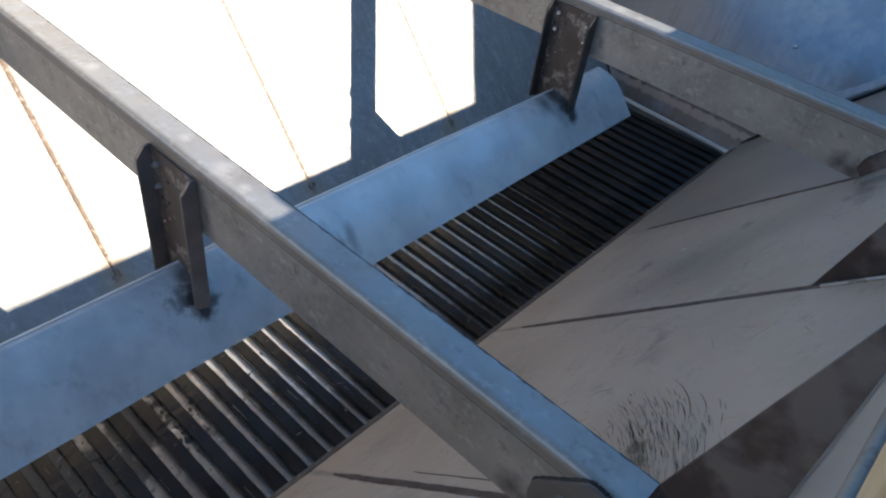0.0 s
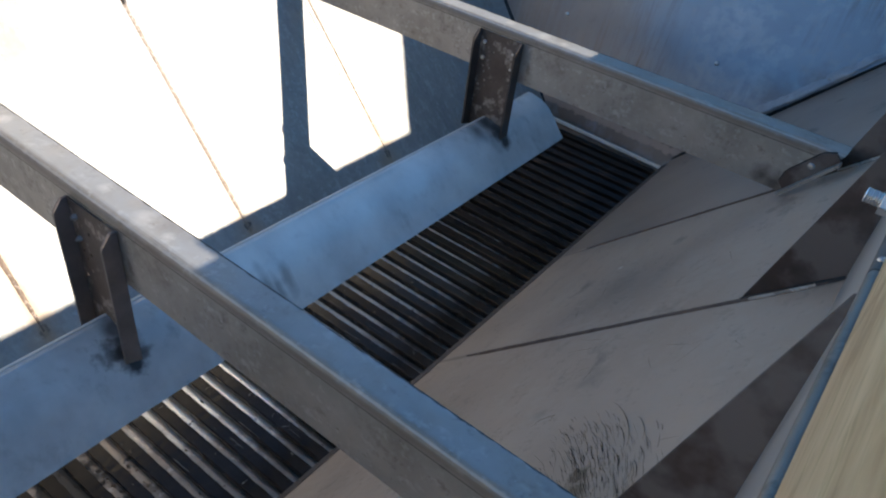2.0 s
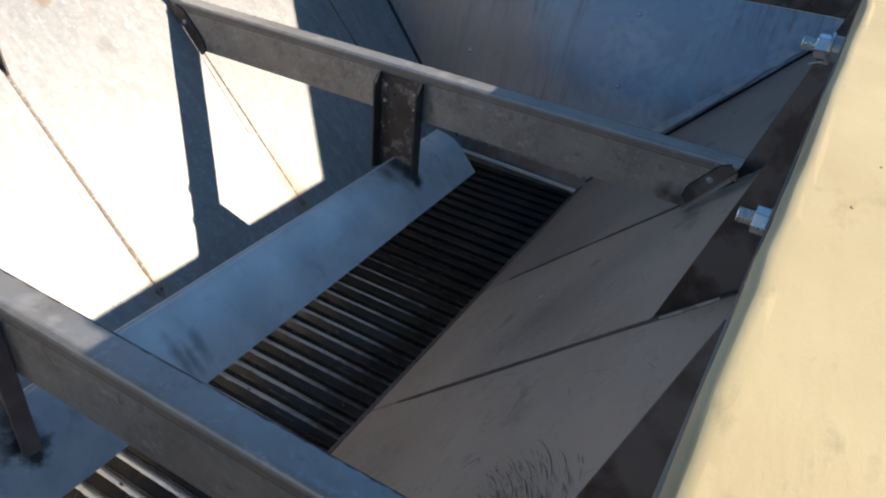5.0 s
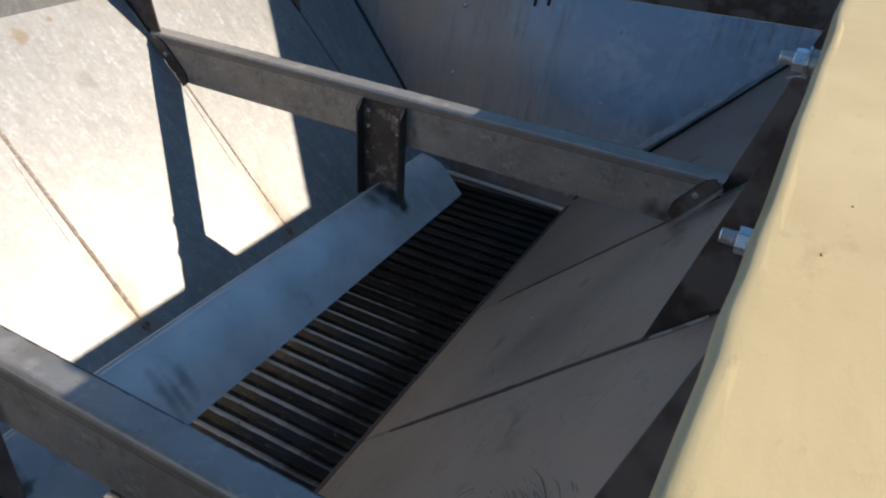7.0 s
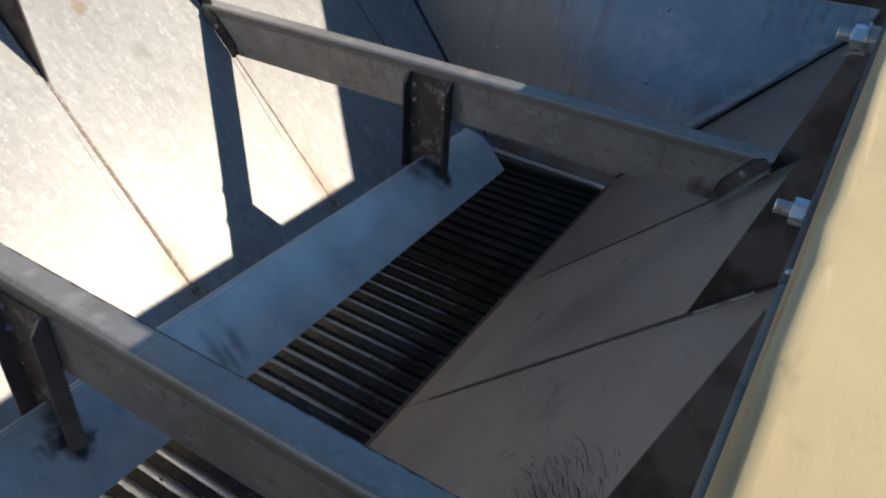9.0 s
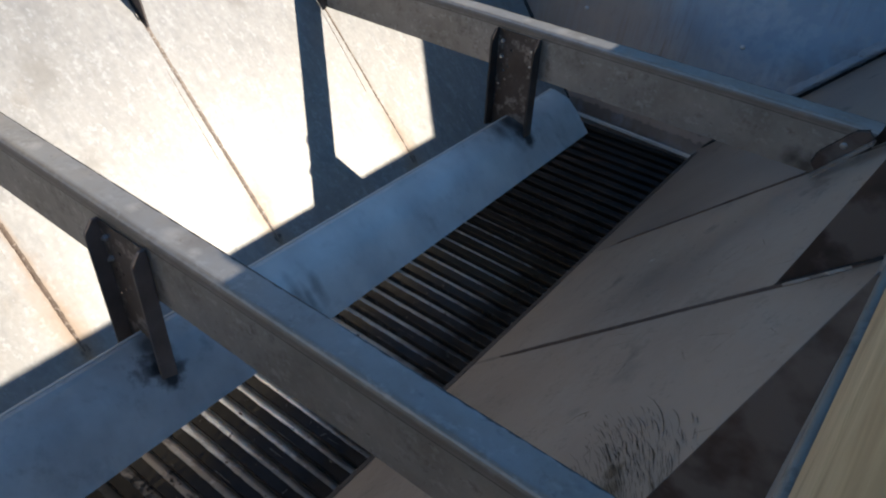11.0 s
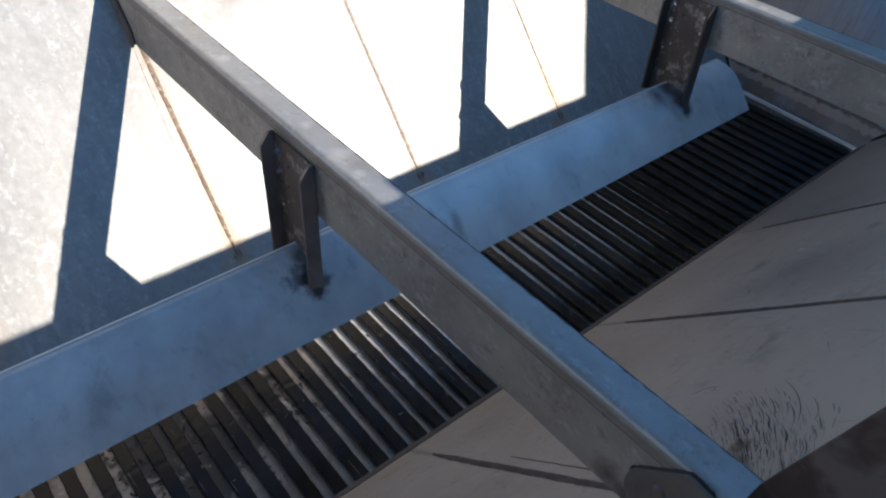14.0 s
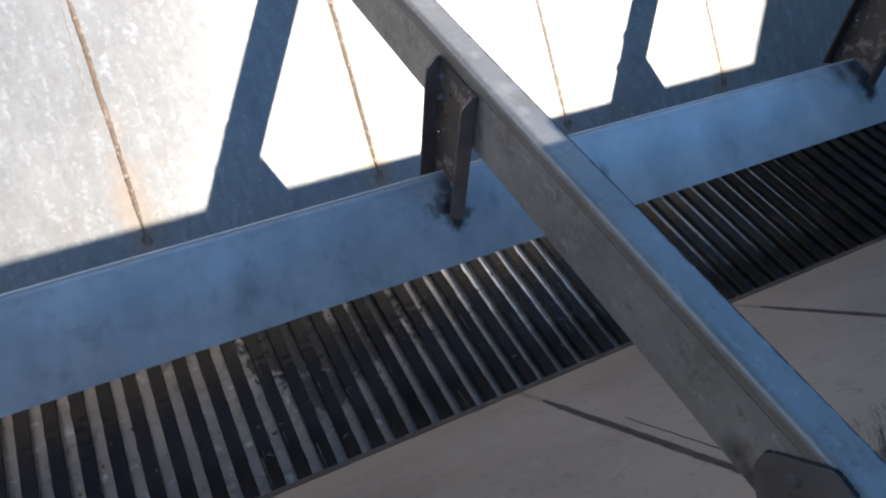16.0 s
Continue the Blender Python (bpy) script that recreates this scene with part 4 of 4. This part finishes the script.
part("sealing_strip", bm, STRIP, wall_end, "ragged grey sealing strip", True)
# black beads paint the corner gaps, wide on the right for its deep shadow
for xf, nn in ((left_x, NL), (right_x, NR)):
    za, zb = ZF + 0.01, (ZKL if xf is left_x else ZKR) - 0.01
    part("corner_gap", bead(bmesh.new(), (xf(za), end_y(za, xf(za)) - 0.006, za), (xf(zb), end_y(zb, xf(zb)) - 0.006, zb), 0.026 if xf is left_x else 0.062, 0.003, nn + EN, 31), SOOT_SHADE, wall_end, "black corner bead, gap shadow painted in", True)
# sill where the bed meets the end wall, its sky gloss painted near white
part("sill", prism(bmesh.new(), [(XL, Y1 - 0.022), (XR - 0.004, Y1 - 0.05), (XR - 0.004, Y1 - 0.041), (XL, Y1 - 0.013)], -0.66, -0.6465, "z", 0.0015), SILL, wall_end, "sill bar with sky gloss painted pale")
# edge strip along the foot of the right slope, widened to paint its dark shade
part("edge_strip", prism(bmesh.new(), [(XR - 0.004, -0.646), (XR + 0.003, -0.646), (XR + 0.003, ZF - 0.002), (XR + 0.0145, ZF + 0.0095), (XR + 0.012, ZF + 0.0145), (XR - 0.004, ZF + 0.001)], Y0, Y1 - 0.05, "y"), RIM_OLD, floor, "dark bent edge strip, widened for the foot's shade")
for k in range(22):
    y = -1.1 + 0.15 * k + 0.05 * rng.random()
    part("tack_weld", dome(bmesh.new(), (XR - 0.003, y, ZF - 0.002), (-1, 0, 1), 0.004 + 0.002 * rng.random(), 0.003, 8), ZINC, floor, smooth=True)

# two dark slots high in the end wall
for sx, sz in ((0.019, 0.036), (0.072, 0.045)):
    bm = bmesh.new()
    for k in range(5):
        disc(bm, Vector((sx, end_y(sz + 0.006 * k, sx), sz + 0.006 * k)) - EN * 0.002, EN, 0.007, 0.0045, 10)
    part("slot", bm, SOOT_SHADE, wall_end, "dark slot")
# a thin scored line beside a weld, small screw on the rim, a twist of string on the upper bolt
bm = bead(bmesh.new(), (0.604, 0.098, -0.383), (0.775, 0.098, -0.212), 0.0025, 0.0012, NR, 9, 40)
part("score_line", bm, WELD, bpy.data.objects["wall_right"], "thin dark scored line", True)
screw = empty("rim_screw", "small zinc screw on the folded rim", "screw")
part("head", disc(bmesh.new(), (1.0695, 0.116, ZP - 0.001), (0, 0, 1), 0.0045, 0.0035, 6), ZINC, screw)
bm = bmesh.new()
path = [Vector((KR - 0.016, 0.90 + 0.013 * math.cos(a), 0.395 - 0.016 * abs(math.sin(a)) - 0.002)) + Vector((0.004 * math.cos(3 * a), 0, 0)) for a in [i * 0.45 for i in range(11)]]
path += [Vector((KR - 0.022 - 0.006 * i, 0.902 - 0.002 * i, 0.377 - 0.0006 * i * i)) for i in range(4)]
prev = None
for i, p in enumerate(path):
    d = (path[min(i + 1, len(path) - 1)] - path[max(i - 1, 0)]).normalized()
    q = Vector((0, 0, 1)).rotation_difference(d)
    ring = [bm.verts.new(p + q @ Vector((0.0016 * math.cos(k * math.pi / 3), 0.0016 * math.sin(k * math.pi / 3), 0))) for k in range(6)]
    if prev:
        for k in range(6):
            bm.faces.new((prev[k], prev[(k + 1) % 6], ring[(k + 1) % 6], ring[k]))
    prev = ring
tagged(part("string", bm, LIP, None, "", True), "pale twist of string caught on a rim bolt", "string")

# pale scuffs across the tops of the ribs
rng = random.Random(21)
bm = bmesh.new()
for i in range(70):
    y0 = rng.choice(RIB_Y[24:50])
    x0 = -0.03 + 0.34 * rng.random() ** 1.5
    d = rng.gauss(0, 0.5)
    y = y0 + 0.002 + 0.012 * rng.random()
    n = 0.004 + 0.013 * rng.random()
    w = 0.0003 + 0.0006 * rng.random() ** 2
    a, b = Vector((x0, y, -0.6452)), Vector((x0 + d * n, min(y + n, y0 + RIB_W - 0.002), -0.6452))
    if rng.random() < 0.45:
        b = Vector((x0 + 0.02 + 0.05 * rng.random(), y + 0.002 * rng.random(), -0.6452))
    side = (b - a).cross(Vector((0, 0, 1))).normalized() * w
    bm.faces.new([bm.verts.new(p) for p in (a - side, a + side, b + side * 0.3, b - side * 0.3)])
tagged(part("scuff_marks", bm, SCUFF), "pale scuff marks on the dark floor ribs", "scuffs", kind="stuff")

# crumbs of dirt along the ribs, rust flakes in the near bay
rng = random.Random(12)
bm = bmesh.new()
for i in range(260):
    low = rng.random() < 0.8
    y = rng.choice(RIB_Y[2:56]) + (RIB_W + 0.002 + 0.019 * rng.random() if low else RIB_W * rng.random())
    z = -0.664 if low else -0.646
    x = rng.uniform(-0.2, 0.33) if rng.random() < 0.5 else rng.gauss(0.14, 0.07)
    x = max(-0.2, min(0.345, x))
    r = 0.001 + 0.0024 * rng.random() ** 2
    v = bmesh.ops.create_icosphere(bm, subdivisions=1, radius=r)["verts"]
    sx = 0.8 + 1.4 * rng.random()
    for p in v:
        p.co = Vector((p.co.x * sx, p.co.y, p.co.z * 0.55)) * (0.75 + 0.5 * rng.random()) + Vector((x, y, z + r * 0.2))
bays = [y for y in RIB_Y if -0.5 < y < -0.02]
for i in range(190):
    y = rng.choice(bays) + RIB_W + 0.001 + 0.021 * rng.random() ** 0.7
    x = rng.gauss(0.05, 0.06)
    r = 0.0012 + 0.0036 * rng.random() ** 2.5
    turn = rng.random() * math.pi
    for p in bmesh.ops.create_icosphere(bm, subdivisions=1, radius=r)["verts"]:
        q = Vector((p.co.x * 1.7, p.co.y, p.co.z * 0.35)) * (0.7 + 0.6 * rng.random())
        p.co = Vector((x + q.x * math.cos(turn) - q.y * math.sin(turn), y + q.x * math.sin(turn) + q.y * math.cos(turn), -0.6635 + r * 0.15 + q.z))
tagged(part("dirt_crumbs", bm, DIRT), "small brown dirt crumbs lying between the floor ribs", "dirt", kind="stuff")
